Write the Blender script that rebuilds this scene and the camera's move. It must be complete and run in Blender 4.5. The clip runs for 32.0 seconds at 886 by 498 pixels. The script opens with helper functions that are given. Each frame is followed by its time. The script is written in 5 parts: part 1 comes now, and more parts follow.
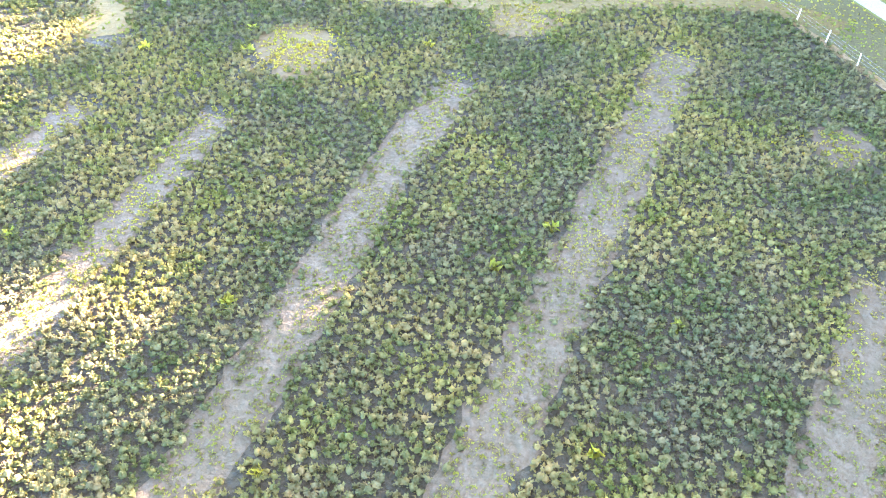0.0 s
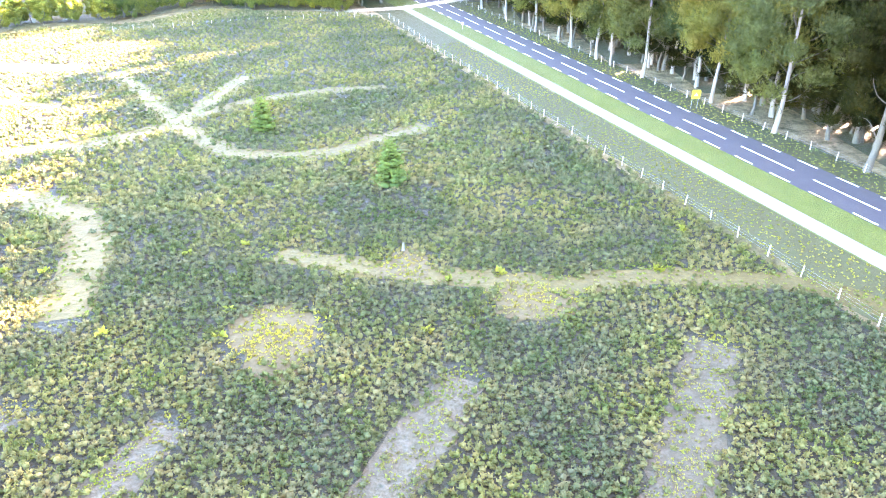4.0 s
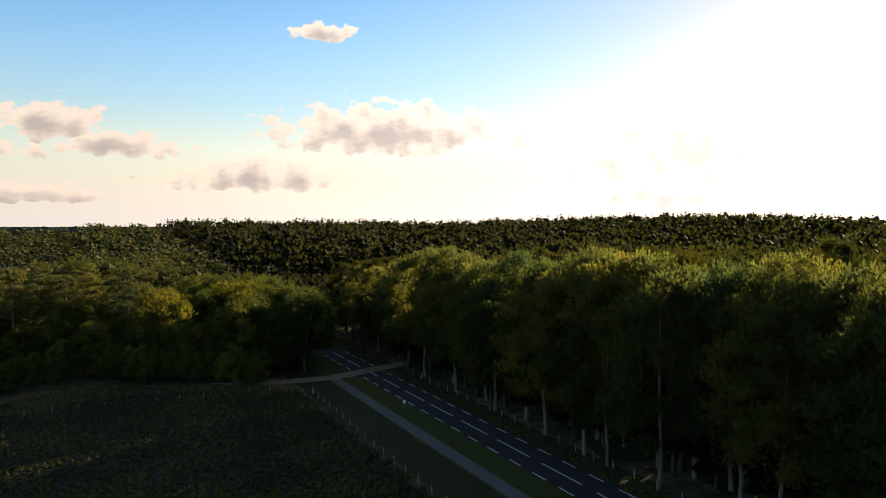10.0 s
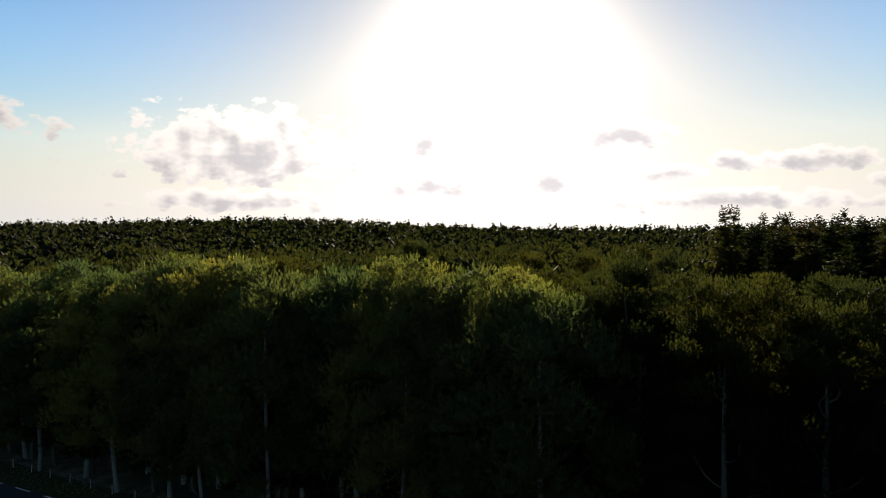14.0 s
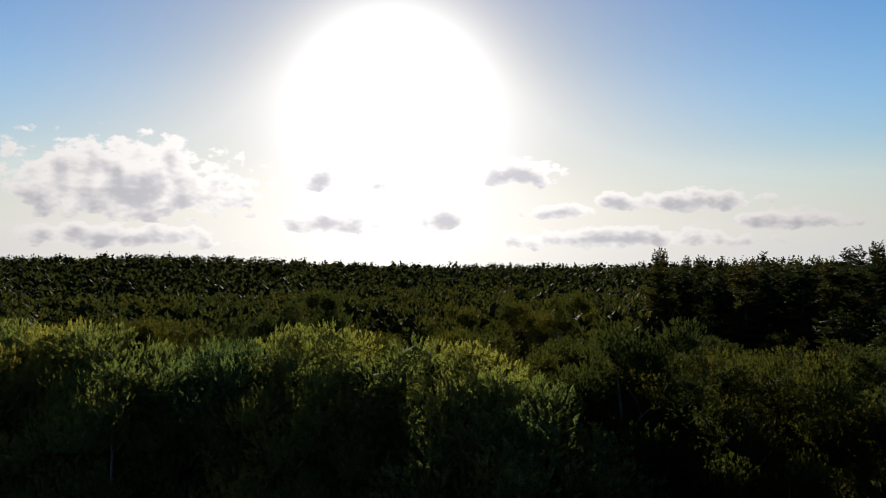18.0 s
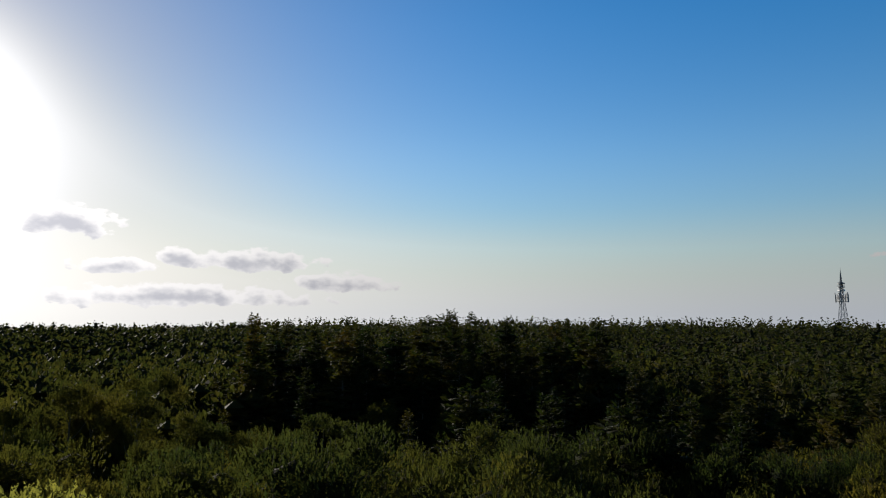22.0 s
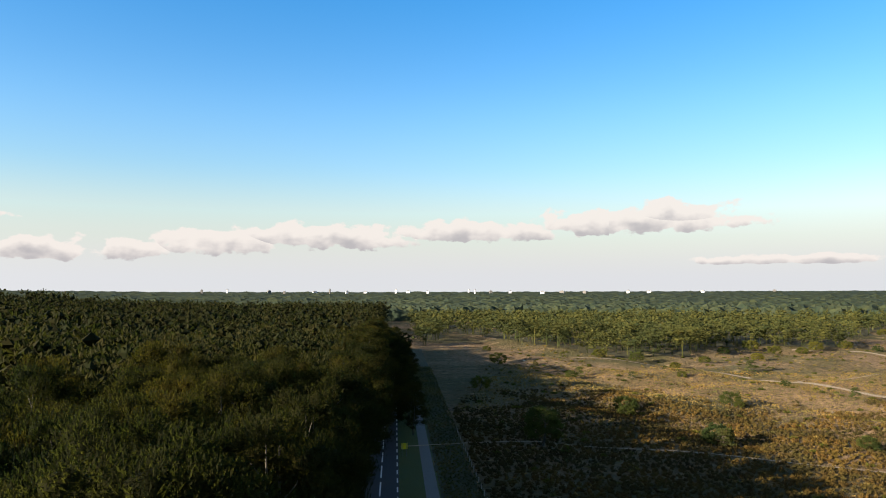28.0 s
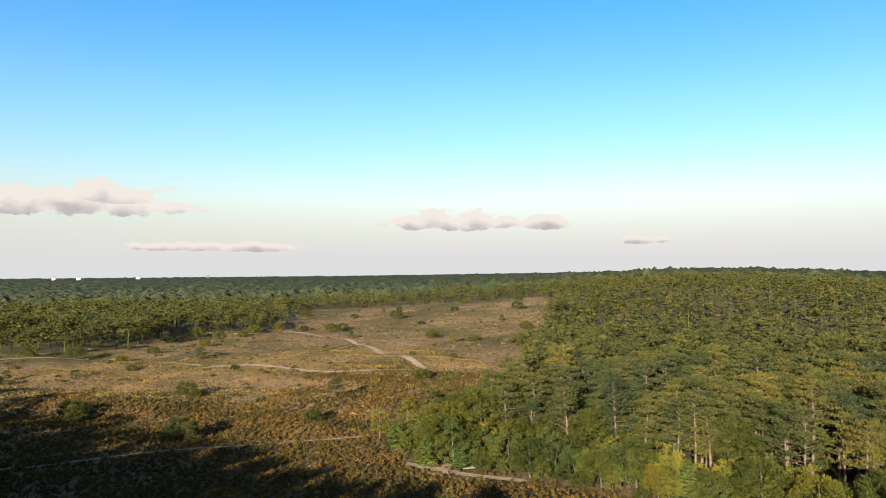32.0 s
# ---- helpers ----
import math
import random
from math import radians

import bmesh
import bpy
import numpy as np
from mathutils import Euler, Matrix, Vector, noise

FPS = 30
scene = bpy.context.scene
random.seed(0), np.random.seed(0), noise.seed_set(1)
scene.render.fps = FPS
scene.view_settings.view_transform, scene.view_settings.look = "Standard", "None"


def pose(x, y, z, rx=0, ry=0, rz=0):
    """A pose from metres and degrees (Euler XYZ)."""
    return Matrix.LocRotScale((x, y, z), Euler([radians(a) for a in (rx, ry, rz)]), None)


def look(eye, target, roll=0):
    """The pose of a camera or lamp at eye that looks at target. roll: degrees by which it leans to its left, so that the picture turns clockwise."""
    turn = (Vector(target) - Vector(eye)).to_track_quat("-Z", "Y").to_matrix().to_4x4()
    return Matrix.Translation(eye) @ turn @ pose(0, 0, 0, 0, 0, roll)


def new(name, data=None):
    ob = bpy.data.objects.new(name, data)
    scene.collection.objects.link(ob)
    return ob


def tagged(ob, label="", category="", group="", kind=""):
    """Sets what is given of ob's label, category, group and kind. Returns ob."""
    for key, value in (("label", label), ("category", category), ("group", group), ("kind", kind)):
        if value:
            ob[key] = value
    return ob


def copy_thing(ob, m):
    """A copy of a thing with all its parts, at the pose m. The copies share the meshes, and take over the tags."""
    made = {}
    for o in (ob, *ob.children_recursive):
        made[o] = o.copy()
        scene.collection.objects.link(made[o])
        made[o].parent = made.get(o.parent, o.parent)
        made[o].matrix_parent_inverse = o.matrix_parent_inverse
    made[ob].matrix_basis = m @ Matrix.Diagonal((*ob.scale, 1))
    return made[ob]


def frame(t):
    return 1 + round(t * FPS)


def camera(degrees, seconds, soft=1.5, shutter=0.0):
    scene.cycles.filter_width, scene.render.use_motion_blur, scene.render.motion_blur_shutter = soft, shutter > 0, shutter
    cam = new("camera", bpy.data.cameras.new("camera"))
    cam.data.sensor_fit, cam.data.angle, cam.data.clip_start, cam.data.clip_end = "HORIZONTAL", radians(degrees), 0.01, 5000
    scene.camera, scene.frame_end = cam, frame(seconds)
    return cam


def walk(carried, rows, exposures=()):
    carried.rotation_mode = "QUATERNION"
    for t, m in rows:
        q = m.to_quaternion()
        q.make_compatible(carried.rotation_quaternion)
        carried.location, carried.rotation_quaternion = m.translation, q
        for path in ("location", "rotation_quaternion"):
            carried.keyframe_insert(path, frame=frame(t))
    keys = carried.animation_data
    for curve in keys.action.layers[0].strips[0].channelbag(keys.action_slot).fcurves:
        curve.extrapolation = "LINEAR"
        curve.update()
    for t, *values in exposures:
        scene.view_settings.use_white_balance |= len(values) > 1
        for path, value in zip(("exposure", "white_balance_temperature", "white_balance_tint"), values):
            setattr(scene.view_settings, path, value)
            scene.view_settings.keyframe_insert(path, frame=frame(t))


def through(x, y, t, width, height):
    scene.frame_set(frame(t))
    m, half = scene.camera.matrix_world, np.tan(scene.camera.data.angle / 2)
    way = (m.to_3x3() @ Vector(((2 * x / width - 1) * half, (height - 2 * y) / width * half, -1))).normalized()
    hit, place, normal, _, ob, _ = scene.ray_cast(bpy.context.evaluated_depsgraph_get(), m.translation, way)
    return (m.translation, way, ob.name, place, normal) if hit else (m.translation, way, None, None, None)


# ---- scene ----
# ---- camera and walk ----
cam = camera(65.2, 32.0, soft=1.0)
# seconds, place, pitch and yaw in degrees
ROWS = [
    (0.0, -0.00, -0.00, 34.00, -47.36, -3.32, 0.00),
    (0.5, -0.05, 0.57, 33.87, -47.33, -3.40, 0.00),
    (1.0, -0.06, 1.30, 33.75, -45.85, -3.45, 0.00),
    (1.5, -0.01, 2.61, 33.67, -43.91, -3.43, 0.00),
    (2.0, 0.07, 4.20, 33.53, -41.91, -3.40, 0.00),
    (2.5, 0.20, 6.16, 33.39, -39.88, -3.37, 0.00),
    (4.5, 0.59, 13.59, 32.37, -24.06, -3.53, 0.00),
    (5.0, 0.68, 16.85, 32.32, -19.09, -3.57, 0.00),
    (5.5, 0.63, 20.29, 32.17, -14.04, -3.71, 0.00),
    (6.0, 0.66, 23.86, 32.34, -9.21, -3.76, 0.00),
    (6.5, 0.82, 27.50, 32.51, -4.58, -3.76, 0.00),
    (7.0, 1.03, 31.16, 32.51, -2.28, -3.73, 0.00),
    (7.5, 1.13, 34.65, 32.61, -1.88, -3.75, 0.00),
    (8.0, 1.43, 38.00, 32.67, -1.85, -3.72, 0.00),
    (8.5, 1.45, 40.90, 32.72, -1.87, -3.75, 0.00),
    (9.0, 1.57, 43.75, 32.89, -1.87, -3.77, 0.00),
    (9.5, 1.75, 46.57, 33.25, -1.87, -5.29, 0.00),
    (10.0, 2.01, 48.76, 33.40, -1.87, -9.10, 0.00),
    (10.5, 2.31, 51.07, 33.41, -1.83, -13.67, 0.00),
    (11.0, 2.66, 53.29, 33.41, -1.79, -19.63, 0.00),
    (11.5, 2.84, 54.88, 33.37, -1.73, -25.85, 0.00),
    (12.0, 2.94, 56.66, 33.20, -1.61, -32.15, 0.00),
    (12.5, 3.02, 58.33, 33.06, -1.54, -38.14, 0.00),
    (13.0, 3.05, 60.16, 32.97, -1.51, -41.88, 0.00),
    (13.5, 3.43, 61.85, 32.96, -1.54, -43.46, 0.00),
    (14.0, 4.17, 63.70, 33.14, -1.52, -44.56, 0.00),
    (14.5, 4.95, 65.60, 33.42, -1.64, -45.68, 0.00),
    (16.5, 10.64, 73.44, 34.22, -1.74, -50.04, 0.00),
    (17.0, 12.26, 75.22, 34.53, -1.74, -51.04, 0.00),
    (17.5, 13.94, 76.98, 34.72, -0.77, -52.05, 0.00),
    (18.0, 15.66, 78.74, 34.93, 1.52, -53.12, 0.00),
    (18.5, 17.34, 80.34, 35.19, 3.96, -54.17, 0.00),
    (19.0, 19.16, 81.93, 35.45, 6.09, -56.11, 0.00),
    (19.5, 20.86, 83.38, 35.72, 6.51, -60.52, 0.00),
    (20.0, 22.46, 84.62, 35.93, 6.49, -65.06, 0.00),
    (20.5, 23.36, 85.81, 36.14, 6.50, -69.81, 0.00),
    (21.0, 24.04, 86.84, 36.29, 6.51, -75.33, 0.00),
    (21.5, 25.26, 87.86, 36.35, 6.55, -81.62, 0.00),
    (22.0, 26.51, 88.75, 36.44, 6.39, -88.10, 0.00),
    (22.5, 27.67, 89.40, 36.64, 5.12, -94.53, 0.00),
    (23.0, 28.40, 90.16, 36.93, 3.79, -101.00, 0.00),
    (23.5, 29.84, 90.47, 37.15, 3.51, -107.44, 0.00),
    (24.0, 31.49, 90.68, 37.25, 3.57, -113.86, 0.00),
    (24.5, 33.15, 90.73, 37.46, 3.58, -120.31, 0.00),
    (25.0, 34.79, 90.70, 37.66, 3.62, -126.80, 0.00),
    (25.5, 36.56, 90.46, 37.80, 3.64, -133.35, 0.00),
    (27.5, 41.26, 88.83, 37.64, 3.14, -159.85, 0.00),
    (28.0, 42.32, 88.16, 37.57, 3.02, -166.50, 0.00),
    (28.5, 43.20, 87.32, 37.66, 2.84, -173.13, 0.00),
    (29.0, 44.38, 86.85, 37.75, 2.70, -179.88, 0.00),
    (29.5, 45.24, 86.58, 37.86, 2.50, -186.53, 0.00),
    (30.0, 46.35, 85.91, 37.99, 2.29, -193.25, 0.00),
    (30.5, 47.26, 84.98, 38.25, 2.07, -200.01, 0.00),
    (31.0, 47.93, 84.11, 38.51, 1.92, -206.71, 0.00),
    (31.5, 48.64, 82.88, 38.65, 1.87, -210.82, 0.00),
    (32.0, 48.73, 81.09, 38.55, 1.88, -210.86, 0.00),
]
# seconds, stops, kelvin, tint
EXPOSURES = [(0.0, 7.65, 9000, 40), (2.5, 7.9, 9000, 40), (4.5, 7.9, 8700, 42), (5.0, 7.65, 8700, 43), (5.5, 7.3, 8800, 42), (6.0, 6.85, 9200, 39), (6.5, 5.0, 9300, 29), (7.0, 3.1, 9200, 22),
             (7.5, 2.2, 8800, 19), (9.0, 1.85, 8500, 19), (10.5, 1.75, 8500, 19), (12.0, 1.55, 8000, 17), (13.0, 1.35, 7400, 15), (14.0, 1.15, 7000, 13), (16.5, 1.05, 6800, 12), (19.0, 0.7, 6500, 11), (20.0, 0.6, 6500, 11), (21.0, 0.7, 6500, 11),
             (22.0, 0.88, 6400, 11), (23.0, 1.3, 6500, 11), (24.0, 1.65, 6600, 11), (25.5, 1.85, 6700, 12), (28.0, 1.85, 6900, 13), (32.0, 1.8, 7100, 14)]
walk(cam, [(t, pose(x, y, z, 90 + pitch, 0, yaw)) for t, x, y, z, pitch, yaw, roll in ROWS], EXPOSURES)

# ---- sky and sun ----
SUN_AZ, SUN_EL = 49.0, 14.3
SUN_DIR = Vector((math.sin(radians(SUN_AZ)) * math.cos(radians(SUN_EL)), math.cos(radians(SUN_AZ)) * math.cos(radians(SUN_EL)), math.sin(radians(SUN_EL))))

# azimuth to the left of +y, elevation, width and height in degrees
CLOUDS = [
    (20.4, 7.2, 5.6, 2.4), (26.3, 5.3, 7.9, 1.5), (16.0, 5.9, 7.0, 1.6), (21.1, 2.4, 6.5, 1.2), (5.9, 3.7, 10.7, 1.9), (-4.5, 7.4, 15.0, 3.4),
    (0.6, 15.1, 4.2, 1.0), (-28.6, 5.9, 14.5, 4.8), (-43.0, 7.1, 2.3, 1.7), (-47.8, 6.7, 1.7, 0.8), (-59.5, 7.5, 5.2, 1.8), (-67.0, 5.2, 2.4, 1.3),
    (-62.9, 4.5, 4.4, 1.0), (-72.8, 5.0, 7.7, 1.4), (-79.7, 3.4, 7.0, 1.4), (-43.9, 3.5, 7.5, 1.3), (-52.9, 3.8, 3.0, 1.5),
    (-28.1, 2.2, 12.0, 1.5), (-67.0, 2.2, 16.0, 1.4), (-128.1, 5.0, 12.0, 0.7), (-129.1, 1.4, 3.7, 0.7),
    (-136.3, 2.5, 6.0, 1.4), (-142.4, 2.7, 3.8, 1.3), (-148.5, 3.2, 8.0, 1.5), (-157.0, 3.8, 12.5, 1.6), (-169.0, 4.3, 12.0, 1.4),
    (178.1, 4.9, 15.0, 1.6), (-181.9, 4.9, 15.0, 1.6), (175.1, 5.4, 7.0, 1.7), (-184.9, 5.4, 7.0, 1.7), (166.1, 1.9, 11.0, 0.6), (148.4, 4.0, 9.0, 1.2), (140.5, 3.9, 3.8, 1.0), (132.9, 2.5, 3.3, 0.5),
]


def build_world():
    world = bpy.data.worlds.new("sky")
    scene.world = world
    world.use_nodes = True
    nt = world.node_tree
    nt.nodes.clear()
    N, L = nt.nodes.new, nt.links.new

    def val(n, *args):
        for k, a in enumerate(args):
            if a is None:
                continue
            if isinstance(a, bpy.types.NodeSocket):
                L(a, n.inputs[k])
            else:
                n.inputs[k].default_value = a
        return n.outputs[0]

    def math_(op, *args):
        n = N("ShaderNodeMath")
        n.operation = op
        return val(n, *args)

    def vec(op, *args):
        n = N("ShaderNodeVectorMath")
        n.operation = op
        val(n, *args)
        return n.outputs["Value"] if op == "LENGTH" else n.outputs[0]

    sky = N("ShaderNodeTexSky")
    sky.sky_type, sky.sun_disc = "NISHITA", False
    sky.sun_elevation, sky.sun_rotation = radians(SUN_EL), radians(SUN_AZ)
    sky.altitude, sky.air_density, sky.dust_density, sky.ozone_density = 50, 1.0, 0.32, 1.2
    hs = N("ShaderNodeHueSaturation")
    hs.inputs["Hue"].default_value = 0.513
    gm = N("ShaderNodeGamma")
    gm.inputs[1].default_value = 0.74
    L(vec("SCALE", sky.outputs[0], None, None, 0.25), gm.inputs[0])
    L(vec("SCALE", gm.outputs[0], None, None, 4.0), hs.inputs["Color"])
    tc = N("ShaderNodeTexCoord")
    sep = N("ShaderNodeSeparateXYZ")
    L(tc.outputs["Generated"], sep.inputs[0])
    # the blue is deepest in the lower half and pales towards the top of the sky
    rich = N("ShaderNodeMapRange")
    rich.interpolation_type = "SMOOTHSTEP"
    L(sep.outputs[2], rich.inputs[0])
    rich.inputs[1].default_value, rich.inputs[2].default_value, rich.inputs[3].default_value, rich.inputs[4].default_value = 0.42, 0.80, 1.92, 1.0
    L(rich.outputs[0], hs.inputs["Saturation"])
    dim = N("ShaderNodeMapRange")
    dim.interpolation_type = "SMOOTHSTEP"
    L(sep.outputs[2], dim.inputs[0])
    dim.inputs[1].default_value, dim.inputs[2].default_value, dim.inputs[3].default_value, dim.inputs[4].default_value = 0.40, 0.80, 1.7, 0.55
    veil = N("ShaderNodeMapRange")
    veil.interpolation_type = "SMOOTHSTEP"
    L(sep.outputs[2], veil.inputs[0])
    veil.inputs[1].default_value, veil.inputs[2].default_value, veil.inputs[3].default_value, veil.inputs[4].default_value = 0.02, 0.26, 0.64, 1.0
    L(math_("MULTIPLY", dim.outputs[0], veil.outputs[0]), hs.inputs["Value"])
    # how near a direction lies to the sun
    dot = N("ShaderNodeVectorMath")
    dot.operation = "DOT_PRODUCT"
    L(tc.outputs["Generated"], dot.inputs[0])
    dot.inputs[1].default_value = SUN_DIR
    toward = math_("MAXIMUM", dot.outputs["Value"], 0.0)
    sunward = math_("POWER", math_("MULTIPLY", math_("ADD", dot.outputs["Value"], 1.0), 0.5), 6.0)
    narrow = N("ShaderNodeMixRGB")
    narrow.blend_type = "MULTIPLY"
    narrow.inputs[0].default_value = 1.0
    L(hs.outputs[0], narrow.inputs[1])
    ring = math_("SUBTRACT", math_("POWER", toward, 12.0), math_("POWER", toward, 100.0))
    L(math_("ADD", math_("SUBTRACT", 1.0, math_("MULTIPLY", ring, 0.40)), math_("MULTIPLY", math_("POWER", toward, 300.0), 0.7)), narrow.inputs[2])
    # the glow round the sun is white
    bw0 = N("ShaderNodeRGBToBW")
    L(narrow.outputs[0], bw0.inputs[0])
    glow = N("ShaderNodeMapRange")
    glow.interpolation_type = "SMOOTHSTEP"
    L(bw0.outputs[0], glow.inputs[0])
    glow.inputs[1].default_value, glow.inputs[2].default_value, glow.inputs[4].default_value = 5.5, 11.0, 0.95
    white = N("ShaderNodeMixRGB")
    L(glow.outputs[0], white.inputs[0])
    L(narrow.outputs[0], white.inputs[1])
    L(vec("SCALE", bw0.outputs[0], None, None, 1.15), white.inputs[2])
    blue = white.outputs[0]
    deg = 180 / math.pi
    az = math_("MULTIPLY", math_("ARCTAN2", math_("MULTIPLY", sep.outputs[0], -1.0), sep.outputs[1]), deg)
    el = math_("MULTIPLY", math_("ARCSINE", sep.outputs[2]), deg)
    ae = N("ShaderNodeCombineXYZ")
    L(az, ae.inputs[0])
    L(el, ae.inputs[1])
    near = None
    for a, e, w, h in CLOUDS:
        d = vec("MULTIPLY", vec("SUBTRACT", ae.outputs[0], (a, e, 0)), (1.6 / w, 1.28 / h, 0))
        # flat undersides: the distance grows faster downwards
        d = vec("ADD", d, vec("MULTIPLY", vec("MINIMUM", d, (0, 0, 0)), (0, 0.6, 0)))
        ln = vec("LENGTH", d)
        part_ = N("ShaderNodeSeparateXYZ")
        L(d, part_.inputs[0])
        if near is None:
            near, rise = ln, part_.outputs[1]
        else:
            closer = math_("LESS_THAN", ln, near)
            rise = math_("ADD", math_("MULTIPLY", closer, math_("SUBTRACT", part_.outputs[1], rise)), rise)
            near = math_("MINIMUM", near, ln)
    def billows(lift, detail):
        no = N("ShaderNodeTexNoise")
        no.inputs["Scale"].default_value, no.inputs["Detail"].default_value, no.inputs["Roughness"].default_value = 1.0, detail, 0.52
        L(vec("MULTIPLY", vec("ADD", ae.outputs[0], (0.0, lift, 0)), (0.55, 0.85, 0)), no.inputs["Vector"])
        return math_("MULTIPLY", math_("SUBTRACT", no.outputs[0], 0.5), 2.3)

    rest = math_("SUBTRACT", 1.1, near)
    dens = math_("ADD", rest, billows(0.0, 8.0))
    mask = N("ShaderNodeMapRange")
    mask.interpolation_type = "SMOOTHSTEP"
    L(dens, mask.inputs[0])
    mask.inputs[1].default_value, mask.inputs[2].default_value = 0.02, 0.26
    # light catches the rims and heads; the thick middle and the underside stay grey
    back = N("ShaderNodeMapRange")
    L(dot.outputs["Value"], back.inputs[0])
    back.inputs[1].default_value, back.inputs[2].default_value = -0.1, 0.6
    top = math_("MULTIPLY", rise, math_("SUBTRACT", 0.75, math_("MULTIPLY", back.outputs[0], 0.4)))
    deep = math_("MULTIPLY", dens, math_("ADD", 0.45, math_("MULTIPLY", back.outputs[0], 0.4)))
    thick = math_("ADD", math_("SUBTRACT", deep, top), math_("MULTIPLY", billows(0.5, 2.5), 0.6))
    body = N("ShaderNodeMapRange")
    body.interpolation_type = "SMOOTHSTEP"
    L(thick, body.inputs[0])
    body.inputs[1].default_value, body.inputs[2].default_value = 0.05, 1.05
    shade = N("ShaderNodeMixRGB")
    L(body.outputs[0], shade.inputs[0])
    shade.inputs[1].default_value, shade.inputs[2].default_value = (1.85, 1.80, 1.76, 1), (1.02, 1.02, 1.10, 1)
    lum = math_("ADD", math_("MULTIPLY", math_("POWER", sunward, 2.0), 5.0), 2.9)
    shine = N("ShaderNodeMixRGB")
    shine.blend_type = "MULTIPLY"
    shine.inputs[0].default_value = 1.0
    L(shade.outputs[0], shine.inputs[1])
    L(lum, shine.inputs[2])
    mix = N("ShaderNodeMixRGB")
    L(math_("MULTIPLY", mask.outputs[0], 0.94), mix.inputs[0])
    pale = N("ShaderNodeMixRGB")
    low = N("ShaderNodeMapRange")
    low.interpolation_type = "SMOOTHSTEP"
    L(el, low.inputs[0])
    low.inputs[1].default_value, low.inputs[2].default_value, low.inputs[3].default_value, low.inputs[4].default_value = 0.3, 10.0, 1.0, 0.0
    L(low.outputs[0], pale.inputs[0])
    L(blue, pale.inputs[1])
    # thin white haze of the lower air, as bright as the sky it hangs in
    bw = N("ShaderNodeRGBToBW")
    L(blue, bw.inputs[0])
    hz = N("ShaderNodeMixRGB")
    hz.blend_type = "MULTIPLY"
    hz.inputs[0].default_value = 1.0
    L(math_("ADD", math_("MAXIMUM", math_("SUBTRACT", bw.outputs[0], 14.0), 0.0), math_("ADD", math_("ADD", math_("MULTIPLY", sunward, 6.0), 4.6), math_("MULTIPLY", math_("POWER", toward, 40.0), 9.0))), hz.inputs[1])
    cast = N("ShaderNodeMixRGB")
    L(sunward, cast.inputs[0])
    cast.inputs[1].default_value, cast.inputs[2].default_value = (0.93, 1.0, 1.08, 1), (1.04, 1.0, 0.93, 1)
    L(cast.outputs[0], hz.inputs[2])
    L(hz.outputs[0], pale.inputs[2])
    L(pale.outputs[0], mix.inputs[1])
    L(shine.outputs[0], mix.inputs[2])
    bg = N("ShaderNodeBackground")
    L(mix.outputs[0], bg.inputs[0])
    bg.inputs[1].default_value = 0.046
    out = N("ShaderNodeOutputWorld")
    L(bg.outputs[0], out.inputs[0])


build_world()
sun = new("sun", bpy.data.lights.new("sun", "SUN"))
sun.data.energy, sun.data.angle, sun.data.color = 5.0, radians(0.6), (1.0, 0.91, 0.78)
sun.matrix_world = look(SUN_DIR * 100, (0, 0, 0))

# ---- materials ----


class Mat:
    """A small writer of node materials."""

    def __init__(self, name, rough=0.8, spec=0.2):
        self.m = bpy.data.materials.new(name)
        self.m.use_nodes = True
        self.nt = self.m.node_tree
        self.b = self.nt.nodes["Principled BSDF"]
        self.b.inputs["Roughness"].default_value = rough
        self.b.inputs["Specular IOR Level"].default_value = spec
        self.geo = self.nt.nodes.new("ShaderNodeNewGeometry")

    def node(self, kind, **values):
        n = self.nt.nodes.new(kind)
        for k, v in values.items():
            n.inputs[k].default_value = v
        return n

    def link(self, a, b):
        self.nt.links.new(a, b)

    def noise(self, scale, detail=3.0, rough=0.6, lo=0.35, hi=0.65, stretch=None):
        n = self.node("ShaderNodeTexNoise", Scale=scale, Detail=detail, Roughness=rough)
        src = self.geo.outputs["Position"]
        if stretch:
            mp = self.node("ShaderNodeVectorMath")
            mp.operation = "MULTIPLY"
            mp.inputs[1].default_value = stretch
            self.link(src, mp.inputs[0])
            src = mp.outputs[0]
        self.link(src, n.inputs["Vector"])
        r = self.node("ShaderNodeMapRange")
        r.inputs[1].default_value, r.inputs[2].default_value = lo, hi
        self.link(n.outputs[0], r.inputs[0])
        return r.outputs[0]

    def mix(self, fac, a, b, mode="MIX"):
        n = self.node("ShaderNodeMixRGB")
        n.blend_type = mode
        for k, v in enumerate((fac, a, b)):
            if isinstance(v, bpy.types.NodeSocket):
                self.link(v, n.inputs[k])
            else:
                n.inputs[k].default_value = v if k == 0 else (*v, 1)
        return n.outputs[0]

    def colour(self, socket):
        self.link(socket, self.b.inputs["Base Color"])
        return self

    def bump(self, height, strength=0.5, distance=0.05):
        n = self.node("ShaderNodeBump", Strength=strength, Distance=distance)
        self.link(height, n.inputs["Height"])
        self.link(n.outputs[0], self.b.inputs["Normal"])
        return self


